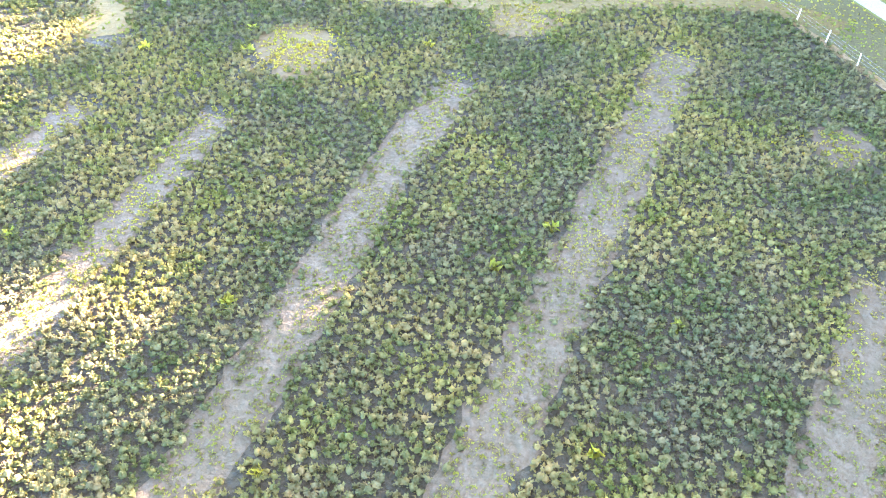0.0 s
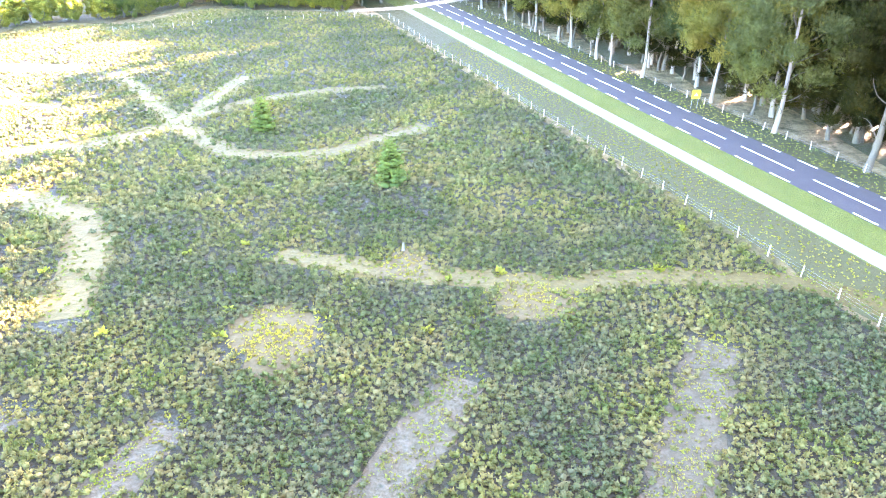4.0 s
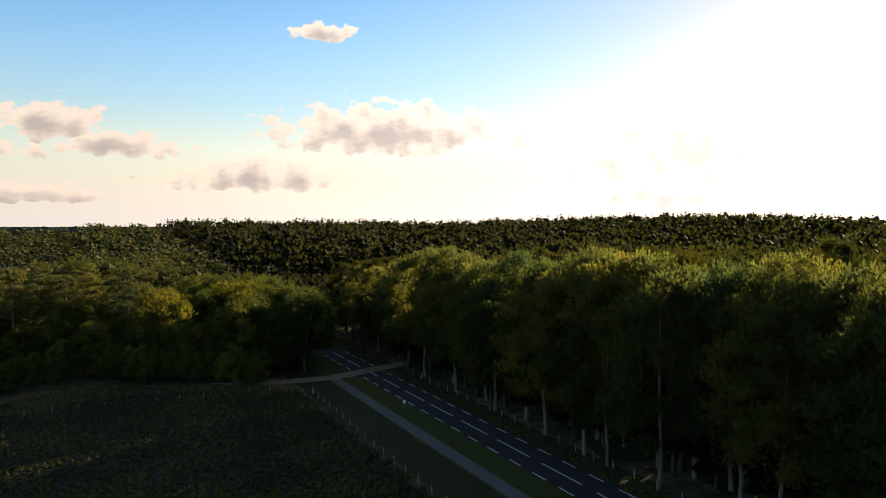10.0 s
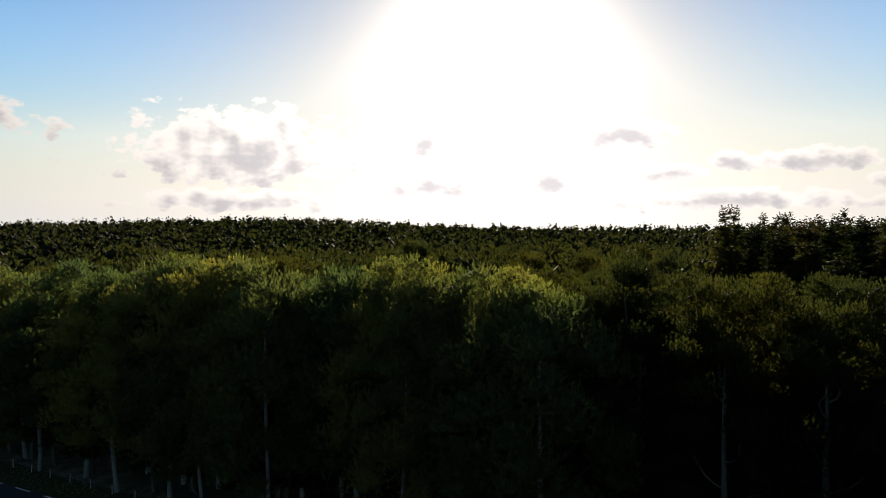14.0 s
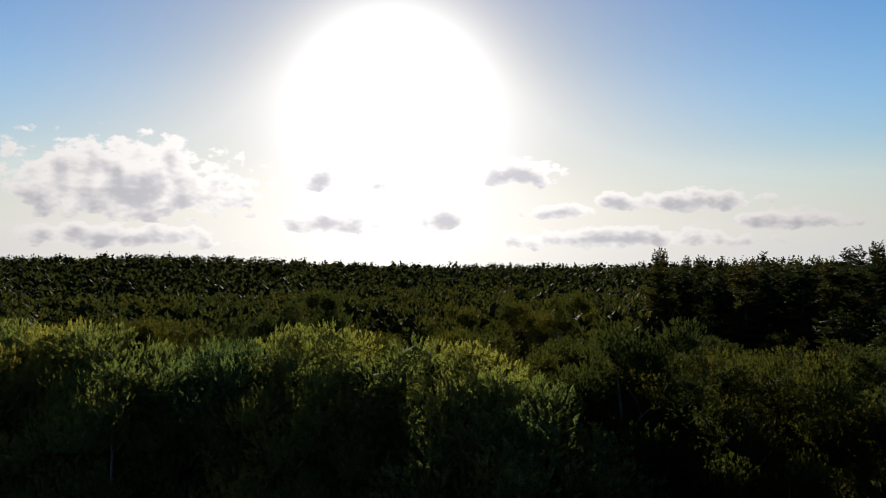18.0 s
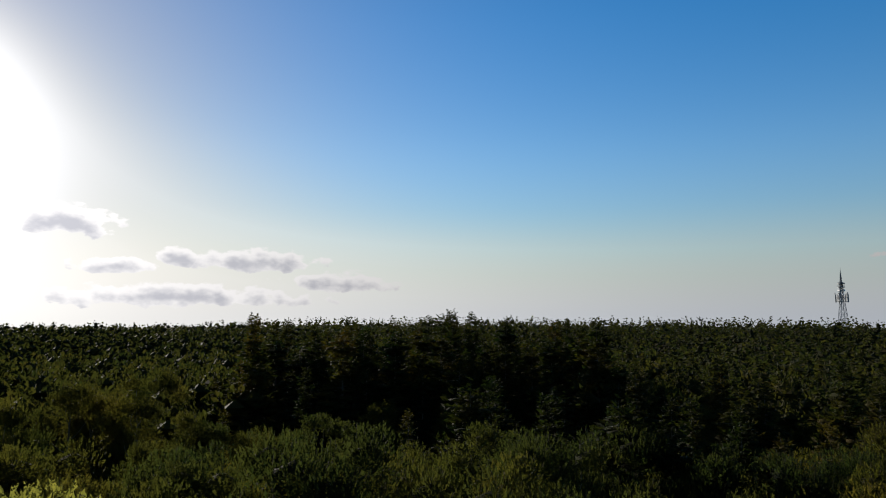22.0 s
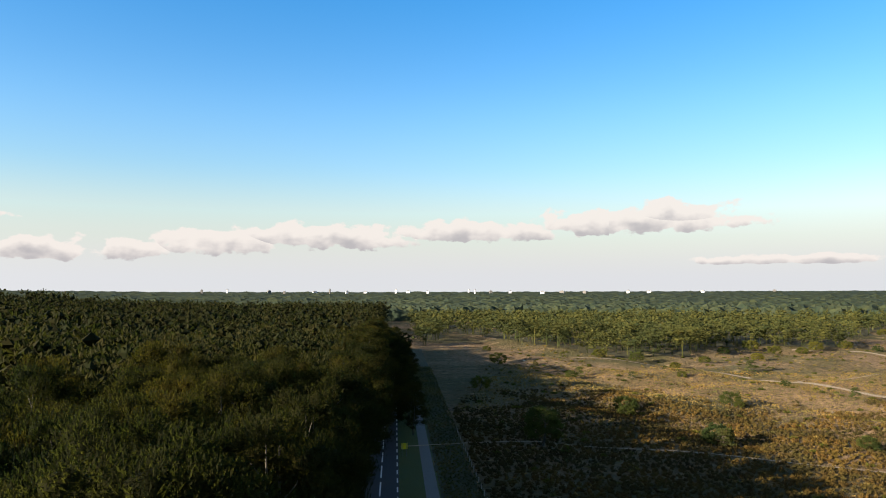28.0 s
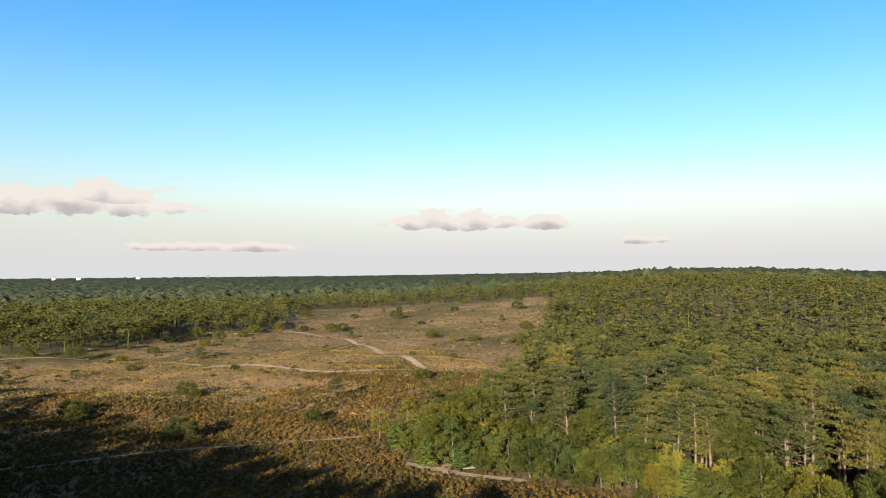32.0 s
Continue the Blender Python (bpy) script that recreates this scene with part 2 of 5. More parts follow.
def foliage(name, dark, light, accent, through=0.38, rough=0.85, ragged=0.0, cover=0.455, tuft=0.0):
    m = Mat(name, rough, 0.06)
    oi = m.node("ShaderNodeObjectInfo")
    c = m.mix(m.geo.outputs["Random Per Island"], dark, light)
    c = m.mix(m.noise(0.25, 2), c, accent)
    if tuft:
        # one plant differs from the next
        c = m.mix(m.noise(tuft, 1.0, 0.4, 0.36, 0.64), m.mix(1.0, c, (0.66, 0.74, 0.66), "MULTIPLY"), m.mix(1.0, c, (1.3, 1.18, 1.12), "MULTIPLY"))
    c = m.mix(m.noise(0.07, 1, lo=0.4, hi=0.62), m.mix(1.0, c, (0.72, 0.82, 0.8), "MULTIPLY"), m.mix(1.0, c, (1.3, 1.2, 0.9), "MULTIPLY"))
    if not tuft:
        c = m.mix(oi.outputs["Random"], m.mix(1.0, c, (0.72, 0.84, 0.86), "MULTIPLY"), m.mix(1.0, c, (1.6, 1.32, 0.92), "MULTIPLY"))
    m.colour(c)
    tr = m.node("ShaderNodeBsdfTranslucent")
    m.link(m.mix(1.0, c, (1.85, 2.05, 1.15), "MULTIPLY"), tr.inputs[0])
    mx = m.node("ShaderNodeMixShader", Fac=through)
    m.link(m.b.outputs[0], mx.inputs[1])
    m.link(tr.outputs[0], mx.inputs[2])
    out = m.nt.nodes["Material Output"]
    if ragged:
        # sprays are ragged with single leaves, so their sheets have gaps
        gap = m.node("ShaderNodeMixShader")
        hole = m.node("ShaderNodeBsdfTransparent")
        m.link(m.noise(ragged, 1.5, 0.5, cover, cover + 0.045), gap.inputs[0])
        m.link(hole.outputs[0], gap.inputs[1])
        m.link(mx.outputs[0], gap.inputs[2])
        m.link(gap.outputs[0], out.inputs[0])
    else:
        m.link(mx.outputs[0], out.inputs[0])
    return m.m


def two_tone(name, a, b, scale, c=None, scale2=8.0, rough=0.85, spec=0.2, bump=0.4, dist=0.05, stretch=None):
    m = Mat(name, rough, spec)
    col = m.mix(m.noise(scale, 4, stretch=stretch), a, b)
    fine = m.noise(scale2, 4)
    if c:
        col = m.mix(fine, col, c)
    else:
        col = m.mix(fine, col, m.mix(1.0, col, (0.75, 0.75, 0.75), "MULTIPLY"))
    m.colour(col).bump(fine, bump, dist)
    return m.m


# wood beeches far darker than roadside ones: backlit shade is in their colour
M_BEECH_SHADED = foliage("shaded_beech_leaves", (0.0080, 0.0106, 0.0044), (0.0178, 0.0200, 0.0078), (0.0180, 0.0178, 0.0076), 0.57, ragged=9.0, cover=0.435)
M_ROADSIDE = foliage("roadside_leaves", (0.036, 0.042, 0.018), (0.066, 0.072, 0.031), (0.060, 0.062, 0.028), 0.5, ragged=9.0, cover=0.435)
M_SPRUCE = foliage("spruce_needles", (0.028, 0.050, 0.014), (0.062, 0.088, 0.026), (0.056, 0.074, 0.022), 0.2)
M_OAK = foliage("oak_leaves", (0.0280, 0.0370, 0.0105), (0.0640, 0.0710, 0.0210), (0.0500, 0.0560, 0.0170), 0.28, ragged=6.5, cover=0.43)
M_BIRCH = foliage("birch_leaves", (0.044, 0.068, 0.014), (0.088, 0.112, 0.024), (0.096, 0.096, 0.024), ragged=8.0, cover=0.44)
M_PINE = foliage("pine_needles", (0.028, 0.040, 0.015), (0.068, 0.078, 0.032), (0.054, 0.056, 0.026), 0.2, ragged=7.0, cover=0.43)
# near-black needles: shade of larches standing against the sun, put in the colour
M_LARCH_SHADED = foliage("shaded_larch_needles", (0.0043, 0.0085, 0.0034), (0.0110, 0.0170, 0.0051), (0.0170, 0.0145, 0.0051), 0.3, ragged=6.0, cover=0.40)
M_YOUNG = foliage("young_leaves", (0.040, 0.058, 0.016), (0.090, 0.108, 0.034), (0.086, 0.090, 0.030))
# the far beeches carry the same backlit shade in their colour
M_BEECH_FAR_SHADED = foliage("shaded_far_beech_leaves", (0.0078, 0.0118, 0.0058), (0.0148, 0.0196, 0.0093), (0.0148, 0.0160, 0.0083), 0.34)
M_PINE_FAR = foliage("far_pine_needles", (0.0185, 0.0260, 0.0108), (0.0570, 0.0650, 0.0255), (0.0480, 0.0510, 0.0215), 0.15)
M_HEATHER = foliage("heather_sprigs", (0.032, 0.042, 0.014), (0.078, 0.080, 0.030), (0.080, 0.068, 0.037), 0.15, 0.8, tuft=1.3)
M_TUFT = foliage("grass_blades", (0.068, 0.084, 0.013), (0.110, 0.116, 0.024), (0.110, 0.092, 0.034), 0.2, 0.8)
M_MOOR = foliage("brown_heather", (0.080, 0.060, 0.028), (0.205, 0.142, 0.074), (0.110, 0.098, 0.040), 0.1, 0.9)
M_LING = foliage("ling_sprigs", (0.027, 0.019, 0.0085), (0.056, 0.037, 0.0165), (0.044, 0.036, 0.0135), 0.05, 0.9)
M_BARK = two_tone("grey_bark", (0.07, 0.06, 0.046), (0.038, 0.032, 0.024), 3.0, (0.075, 0.07, 0.05), 20, stretch=(1, 1, 0.25))
M_PINEBARK = two_tone("pine_bark", (0.17, 0.115, 0.078), (0.12, 0.088, 0.064), 2.0, (0.10, 0.08, 0.06), 15, stretch=(1, 1, 0.3))
M_PALEBARK = two_tone("pale_bark", (0.20, 0.175, 0.145), (0.13, 0.113, 0.092), 1.5, (0.13, 0.115, 0.088), 12, stretch=(1, 1, 0.3))
M_BIRCHBARK = two_tone("birch_bark", (0.26, 0.24, 0.20), (0.17, 0.155, 0.13), 2.0, (0.10, 0.09, 0.08), 9, stretch=(1, 1, 3))


def heath_ground():
    m = Mat("heath_soil", 0.95, 0.1)
    c = m.mix(m.noise(0.035, 4), (0.250, 0.160, 0.088), (0.375, 0.246, 0.138))
    c = m.mix(m.noise(0.014, 4, lo=0.42, hi=0.58), c, (0.128, 0.112, 0.046))
    c = m.mix(m.noise(0.5, 5, 0.7, 0.42, 0.68), c, (0.072, 0.060, 0.027))
    c = m.mix(m.noise(0.11, 4, 0.7, 0.58, 0.72), c, (0.42, 0.30, 0.165))
    fine = m.noise(2.5, 5, 0.75, 0.3, 0.7)
    c = m.mix(fine, c, m.mix(1.0, c, (0.55, 0.55, 0.5), "MULTIPLY"))
    m.colour(c).bump(fine, 0.9, 0.4)
    return m.m


M_HEATH = heath_ground()
M_SAND = two_tone("pale_sand", (0.42, 0.335, 0.235), (0.31, 0.245, 0.165), 0.6, (0.17, 0.13, 0.08), 3.0)
M_LANE = two_tone("mown_heath", (0.047, 0.035, 0.018), (0.023, 0.021, 0.008), 0.55, (0.058, 0.045, 0.027), 2.2, bump=0.8, dist=0.15)
M_GRASS = two_tone("verge_grass", (0.060, 0.078, 0.012), (0.084, 0.093, 0.018), 0.3, (0.046, 0.056, 0.009), 4.0, bump=0.8, dist=0.1)
M_DRY = two_tone("dry_grass", (0.044, 0.042, 0.013), (0.034, 0.041, 0.010), 0.25, (0.040, 0.036, 0.014), 3.0, bump=0.8, dist=0.1)
M_ASPHALT = two_tone("asphalt", (0.037, 0.032, 0.034), (0.047, 0.041, 0.040), 0.4, (0.030, 0.027, 0.027), 12, 0.8, 0.3, 0.3, 0.01)
M_CONCRETE = two_tone("concrete", (0.165, 0.157, 0.144), (0.14, 0.133, 0.121), 0.5, (0.112, 0.105, 0.094), 6, 0.85, 0.3, 0.3, 0.01)
M_PAINT = two_tone("road_paint", (0.75, 0.75, 0.73), (0.6, 0.6, 0.58), 1.0, None, 10, 0.6, 0.3, 0.1, 0.005)
M_WOOD = two_tone("weathered_wood", (0.42, 0.38, 0.32), (0.30, 0.27, 0.22), 4, None, 25, stretch=(1, 1, 0.2))
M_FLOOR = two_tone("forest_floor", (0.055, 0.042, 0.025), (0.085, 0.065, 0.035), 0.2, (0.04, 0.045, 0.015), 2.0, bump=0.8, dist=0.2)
M_CANOPY = foliage("distant_canopy", (0.013, 0.023, 0.018), (0.030, 0.042, 0.030), (0.024, 0.032, 0.026), 0.1)
M_STEEL = two_tone("galvanised_steel", (0.16, 0.18, 0.20), (0.11, 0.125, 0.14), 0.5, None, 5, 0.5, 0.5, 0.1, 0.01)
M_YELLOW = two_tone("yellow_sheet", (0.80, 0.62, 0.02), (0.75, 0.55, 0.02), 1.0, None, 6, 0.4, 0.4, 0.05, 0.005)
M_WHITE = two_tone("white_plaster", (0.62, 0.62, 0.62), (0.52, 0.52, 0.53), 0.2, None, 2, 0.7, 0.3, 0.1, 0.01)
M_GLASS = two_tone("dark_windows", (0.05, 0.06, 0.08), (0.08, 0.09, 0.11), 0.2, None, 2, 0.2, 0.5, 0.0, 0.01)

# ---- mesh helpers ----
rng = np.random.default_rng(7)


def mesh_of(name, verts, faces, material, smooth=False):
    """A mesh from arrays; faces: an array of quads or triangles, or a list of such arrays."""
    me = bpy.data.meshes.new(name)
    if not isinstance(faces, list):
        faces = [faces]
    faces = [np.asarray(f, np.int32) for f in faces if len(f)]
    loops = np.concatenate([f.ravel() for f in faces])
    sizes = np.concatenate([np.full(len(f), f.shape[1], np.int32) for f in faces])
    me.vertices.add(len(verts))
    me.vertices.foreach_set("co", np.asarray(verts, np.float32).ravel())
    me.loops.add(len(loops))
    me.loops.foreach_set("vertex_index", loops)
    me.polygons.add(len(sizes))
    me.polygons.foreach_set("loop_start", np.concatenate([[0], np.cumsum(sizes)[:-1]]).astype(np.int32))
    me.polygons.foreach_set("use_smooth", np.full(len(sizes), smooth))
    me.materials.append(material)
    me.update(calc_edges=True)
    me.validate()
    return me


def joined(pieces):
    """Joins (verts, faces) pieces with faces of one size."""
    vs, fs, n = [], [], 0
    for v, f in pieces:
        vs.append(v)
        fs.append(np.asarray(f) + n)
        n += len(v)
    return np.concatenate(vs), np.concatenate(fs)


def part(name, me, parent, label="", at=None):
    ob = new(name, me)
    ob.parent = parent
    if at is not None:
        ob.matrix_basis = at
    if label:
        tagged(ob, label)
    return ob


def tube(points, radii, sides=7, cap=True):
    pts = np.asarray(points, float)
    d = np.gradient(pts, axis=0)
    d /= np.linalg.norm(d, axis=1)[:, None] + 1e-9
    ref = np.where(np.abs(d[:, 2:3]) > 0.9, [[1.0, 0, 0]], [[0, 0, 1.0]])
    a = np.cross(d, ref)
    a /= np.linalg.norm(a, axis=1)[:, None] + 1e-9
    b = np.cross(d, a)
    ang = np.arange(sides) * 2 * np.pi / sides
    ring = pts[:, None] + np.asarray(radii)[:, None, None] * (np.cos(ang)[None, :, None] * a[:, None] + np.sin(ang)[None, :, None] * b[:, None])
    n = len(pts)
    i, j = np.meshgrid(np.arange(n - 1), np.arange(sides), indexing="ij")
    k = (j + 1) % sides
    f = np.stack([i * sides + j, i * sides + k, (i + 1) * sides + k, (i + 1) * sides + j], -1).reshape(-1, 4)
    return ring.reshape(-1, 3), f


def box(x0, y0, z0, x1, y1, z1):
    v = np.array([[x, y, z] for z in (z0, z1) for y in (y0, y1) for x in (x0, x1)], float)
    return v, np.array([[0, 2, 3, 1], [4, 5, 7, 6], [0, 1, 5, 4], [2, 6, 7, 3], [0, 4, 6, 2], [1, 3, 7, 5]])


def unit(v):
    return v / (np.linalg.norm(v, axis=-1, keepdims=True) + 1e-9)


def sprays(r, c, d, length, width, fold=0.25):
    """Leafy sprays: folded diamonds at c along d."""
    n = len(c)
    d = unit(d)
    s = unit(np.cross(d, r.normal(size=(n, 3))))
    u = np.cross(s, d)
    ln = length * r.uniform(0.6, 1.3, (n, 1))
    w = width * r.uniform(0.6, 1.3, (n, 1))
    v = np.stack([c - d * ln * 0.5, c + s * w * 0.5 + u * w * fold, c + d * ln * 0.5, c - s * w * 0.5 + u * w * fold], 1)
    return v.reshape(-1, 3), np.arange(4 * n).reshape(n, 4)


_ico = bmesh.new()
bmesh.ops.create_icosphere(_ico, subdivisions=1, radius=1.0)
_ico.verts.ensure_lookup_table()
ICO_V = np.array([v.co[:] for v in _ico.verts])
ICO_F = np.array([[v.index for v in f.verts] for f in _ico.faces])
_ico.free()
OCT_V = np.array([[1, 0, 0], [-1, 0, 0], [0, 1, 0], [0, -1, 0], [0, 0, 1], [0, 0, -1]], float)
OCT_F = np.array([[0, 2, 4], [2, 1, 4], [1, 3, 4], [3, 0, 4], [2, 0, 5], [1, 2, 5], [3, 1, 5], [0, 3, 5]])


def core(r, centre, rad, flat=0.7):
    """The dense twiggy heart of a clump, uneven."""
    return np.asarray(centre) + ICO_V * r.uniform(0.7, 1.15, (12, 1)) * rad * [1, 1, flat], ICO_F


def clump_leaves(r, centre, rad, n, length, width, flat=0.75, up=0.45):
    d = unit(r.normal(size=(n, 3)) + [0, 0, up])
    p = centre + d * rad * r.uniform(0.35, 1.08, (n, 1)) * [1, 1, flat]
    return sprays(r, p, d * 0.7 + [0, 0, 0.8] + r.normal(size=(n, 3)) * 0.35, length, width)


def limb(r, a, b, r0, r1, sides=5, steps=5, bow=0.12):
    a, b = np.asarray(a, float), np.asarray(b, float)
    t = np.linspace(0, 1, steps)[:, None]
    off = np.sin(np.pi * t) * r.normal(size=(1, 3)) * np.linalg.norm(b - a) * bow
    return tube(a + (b - a) * t + off, np.linspace(r0, r1, steps), sides)


def broadleaf(seed, h, rad, bare, clumps, leaves, ln, wd, trunk_r=0.35, low=0.0):
    """Trunk and crown of a broadleaved tree."""
    r = np.random.default_rng(seed)
    top = np.array([r.normal() * 0.6, r.normal() * 0.6, h * 0.86])
    t = np.linspace(0, 1, 9)
    line = np.stack([top[0] * t**1.5 + 0.25 * np.sin(t * 5 + seed), top[1] * t**1.5 + 0.25 * np.cos(t * 4 + seed), top[2] * t], 1)
    line[0, :2] *= 0.2
    wood = [tube(line, trunk_r * np.array([1.35, 1.0, 0.92, 0.85, 0.72, 0.58, 0.42, 0.26, 0.08]), 8)]
    mid = bare + (h - bare) * 0.47
    leaf, cores, limbs = [], [], []
    ga = np.pi * (3 - 5**0.5)
    for k in range(clumps):
        zz = 1 - 1.75 * (k + 0.5) / clumps
        rr = math.sqrt(max(0.0, 1 - zz * zz)) ** 0.8
        an = k * ga + r.normal() * 0.35
        q = r.uniform(0.72, 0.93)
        c = np.array([math.cos(an) * rr * rad * q, math.sin(an) * rr * rad * q, mid + zz * (h - bare) * 0.47 * r.uniform(0.8, 1.0)])
        cr = rad * r.uniform(0.26, 0.38)
        leaf.append(clump_leaves(r, c, cr, int(leaves * r.uniform(0.7, 1.3)), ln, wd))
        cores.append(core(r, c, cr * 0.55))
        if k % 4 == 0:
            z0 = np.clip(c[2] - rad * 0.7, bare * 0.7, h * 0.8)
            st = np.array([np.interp(z0, line[:, 2], line[:, 0]), np.interp(z0, line[:, 2], line[:, 1]), z0])
            limbs.append(limb(r, st, st + (c - st) * 0.62, trunk_r * 0.24, 0.03))
    return joined(wood), joined(leaf), joined(cores), joined(limbs)


def pine(seed, h, rad, bare, clumps, leaves, ln, wd, trunk_r=0.22):
    """Scots pine: a bare stem and flat plates of needles."""
    r = np.random.default_rng(seed)
    t = np.linspace(0, 1, 8)
    line = np.stack([0.5 * np.sin(t * 3 + seed) * t, 0.5 * np.cos(t * 2.5 + seed) * t, h * 0.95 * t], 1)
    wood = [tube(line, trunk_r * np.array([1.25, 1.0, 0.9, 0.8, 0.68, 0.5, 0.32, 0.08]), 7)]
    leaf, cores, limbs = [], [], []
    for k in range(clumps):
        f = (k + 0.5) / clumps
        z = bare + (h - bare) * f ** 0.85
        an = k * 2.4 + r.normal() * 0.5
        q = rad * (1 - 0.65 * f ** 1.8) * r.uniform(0.35, 1.0)
        c = np.array([math.cos(an) * q, math.sin(an) * q, z + r.normal() * 0.4])
        cr = rad * r.uniform(0.28, 0.48)
        leaf.append(clump_leaves(r, c, cr, leaves, ln, wd, 0.38, 0.5))
        cores.append(core(r, c, cr * 0.5, 0.3))
        st = np.array([np.interp(z - 0.8, line[:, 2], line[:, 0]), np.interp(z - 0.8, line[:, 2], line[:, 1]), z - 0.8])
        limbs.append(limb(r, st, c, trunk_r * 0.28, 0.03, 4, 4))
    for k in range(5):
        z = bare * r.uniform(0.45, 0.95)
        an = r.uniform(0, 6.28)
        limbs.append(limb(r, (0, 0, z), (math.cos(an) * 1.1, math.sin(an) * 1.1, z + 0.2), 0.05, 0.015, 4, 3))
    return joined(wood), joined(leaf), joined(cores), joined(limbs)


def conifer(seed, h, rad, bare, whorls, per, leaves, ln, wd, trunk_r=0.25):
    """Larch or fir: a pointed crown of drooping branches in whorls."""
    r = np.random.default_rng(seed)
    wood = [tube(np.array([[0, 0, 0], [0.05, 0, h * 0.3], [0, 0.05, h * 0.65], [0, 0, h]]), trunk_r * np.array([1.2, 0.9, 0.5, 0.03]), 7)]
    leaf, cores, limbs = [], [], []
    for k in range(whorls):
        f = (k + r.uniform(0, 0.6)) / whorls
        z0 = bare + (h - bare) * f
        reach = rad * (1 - f) ** 0.6 * r.uniform(0.7, 1.12) + 0.25
        for j in range(per):
            an = j * 2 * np.pi / per + k * 1.3 + r.normal() * 0.3
            z = min(h - 0.2, z0 + r.uniform(-0.5, 0.9) * (h - bare) / whorls)
            L = reach * r.uniform(0.45, 1.2)
            d = np.array([math.cos(an), math.sin(an), 0])
            end = np.array([0, 0, z]) + d * L + [0, 0, -0.28 * L + 0.35]
            if L > 0.9:
                limbs.append(limb(r, (0, 0, z), end, 0.05, 0.012, 3, 4, 0.05))
                cores.append(core(r, np.array([0, 0, z]) * 0.4 + end * 0.6, L * 0.42, 0.34))
            n = max(3, int(leaves * L / rad))
            t = r.uniform(0.15, 1.05, (n, 1))
            p = np.array([0, 0, z]) + (end - [0, 0, z]) * t + r.normal(size=(n, 3)) * [0.22, 0.22, 0.34] * (0.6 + L * 0.35)
            side = np.cross(d, [0, 0, 1.0]) * r.choice([-1, 1], (n, 1))
            fit = min(1.0, 0.45 + 0.3 * L)
            leaf.append(sprays(r, p, d * 0.8 + side * 0.6 + [0, 0, 0.45 + 0.8 * (1 - fit)] + r.normal(size=(n, 3)) * 0.35, ln * fit, wd * fit))
    return joined(wood), joined(leaf), joined(cores), joined(limbs)


def tree_thing(name, label, category, group, shape, bark, leaves):
    """An Empty with a trunk and a crown, far below the ground's edge until it is copied."""
    (wv, wf), (lv, lf), (cv, cf), (bv, bf) = shape
    e = new(name)
    part("trunk", mesh_of(name + "_trunk", wv, wf, bark, True), e)
    me = mesh_of(name + "_crown", np.concatenate([lv, bv, cv]), [lf, bf + len(lv), cf + len(lv) + len(bv)], leaves)
    me.materials.append(M_BARK if bark is M_PALEBARK else bark)
    me.polygons.foreach_set("use_smooth", np.concatenate([np.zeros(len(lf), bool), np.ones(len(bf) + len(cf), bool)]))
    me.polygons.foreach_set("material_index", np.concatenate([np.zeros(len(lf), np.int32), np.ones(len(bf), np.int32), np.zeros(len(cf), np.int32)]))
    part("crown", me, e)
    return tagged(e, label, category, group)


# ---- plan: the road's own axes ----
R0, RU, RN = np.array([45.0, 97.3]), np.array([-0.3000, 0.9539]), np.array([0.9539, 0.3000])


def at_road(a, s):
    """World place of a metres east of the road's middle and s metres along it."""
    return R0 + RN * (a - 2.7 * float(smooth(20, 120, -s))) + RU * s


def road_of(x, y):
    q = np.stack([np.asarray(x) - R0[0], np.asarray(y) - R0[1]], -1)
    s = q @ RU
    return q @ RN + 2.7 * smooth(20, 120, -s), s


def smooth(e0, e1, x):
    t = np.clip((x - e0) / (e1 - e0), 0, 1)
    return t * t * (3 - 2 * t)


def height(x, y):
    """The lie of the land: level near by, low hills to the north, east and west, a lower plain to the south."""
    x, y = np.asarray(x, float), np.asarray(y, float)
    dx, dy = x - 30.0, y - 60.0
    d = np.hypot(dx, dy)
    az = np.degrees(np.arctan2(-dx, dy))
    west = np.exp(-(((az - 127) / 21.0) ** 2)) * (24 * smooth(300, 620, d) + 5 * smooth(600, 1100, d))
    north = smooth(60, 20, np.abs(az - 5)) * 14 * smooth(250, 700, d)
    east = smooth(72, 45, np.abs(az + 78)) * 15 * smooth(300, 900, d) + smooth(35, 15, np.abs(az + 95)) * 6 * smooth(250, 700, d)
    south = np.exp(-(((np.abs(((az + 160 + 180) % 360) - 180)) / 42.0) ** 2)) * -22 * smooth(500, 1600, d)
    roll = 1.0 * (np.sin(x * 0.071 + 0.9 * np.sin(y * 0.043)) * np.sin(y * 0.083 + 1.3) + 0.5 * np.sin(x * 0.16 + y * 0.11)) * smooth(105, 175, d) * smooth(22, 48, np.abs(road_of(x, y)[0]))
    return west + north + east + south + roll


# ---- ground ----
def polar_sheet(name, radii, count, material, lift, rough=0.0, keep=None, centre=(30.0, 60.0)):
    an = np.linspace(0, 2 * np.pi, count, endpoint=False)
    rr, aa = np.meshgrid(radii, an, indexing="ij")
    x, y = centre[0] + rr * np.cos(aa), centre[1] + rr * np.sin(aa)
    z = height(x, y) + lift
    if rough:
        z = z + rng.normal(size=z.shape) * rough
    v = np.stack([x, y, z], -1).reshape(-1, 3)
    n = len(radii)
    i, j = np.meshgrid(np.arange(n - 1), np.arange(count), indexing="ij")
    k = (j + 1) % count
    f = np.stack([i * count + j, (i + 1) * count + j, (i + 1) * count + k, i * count + k], -1).reshape(-1, 4)
    return v, f


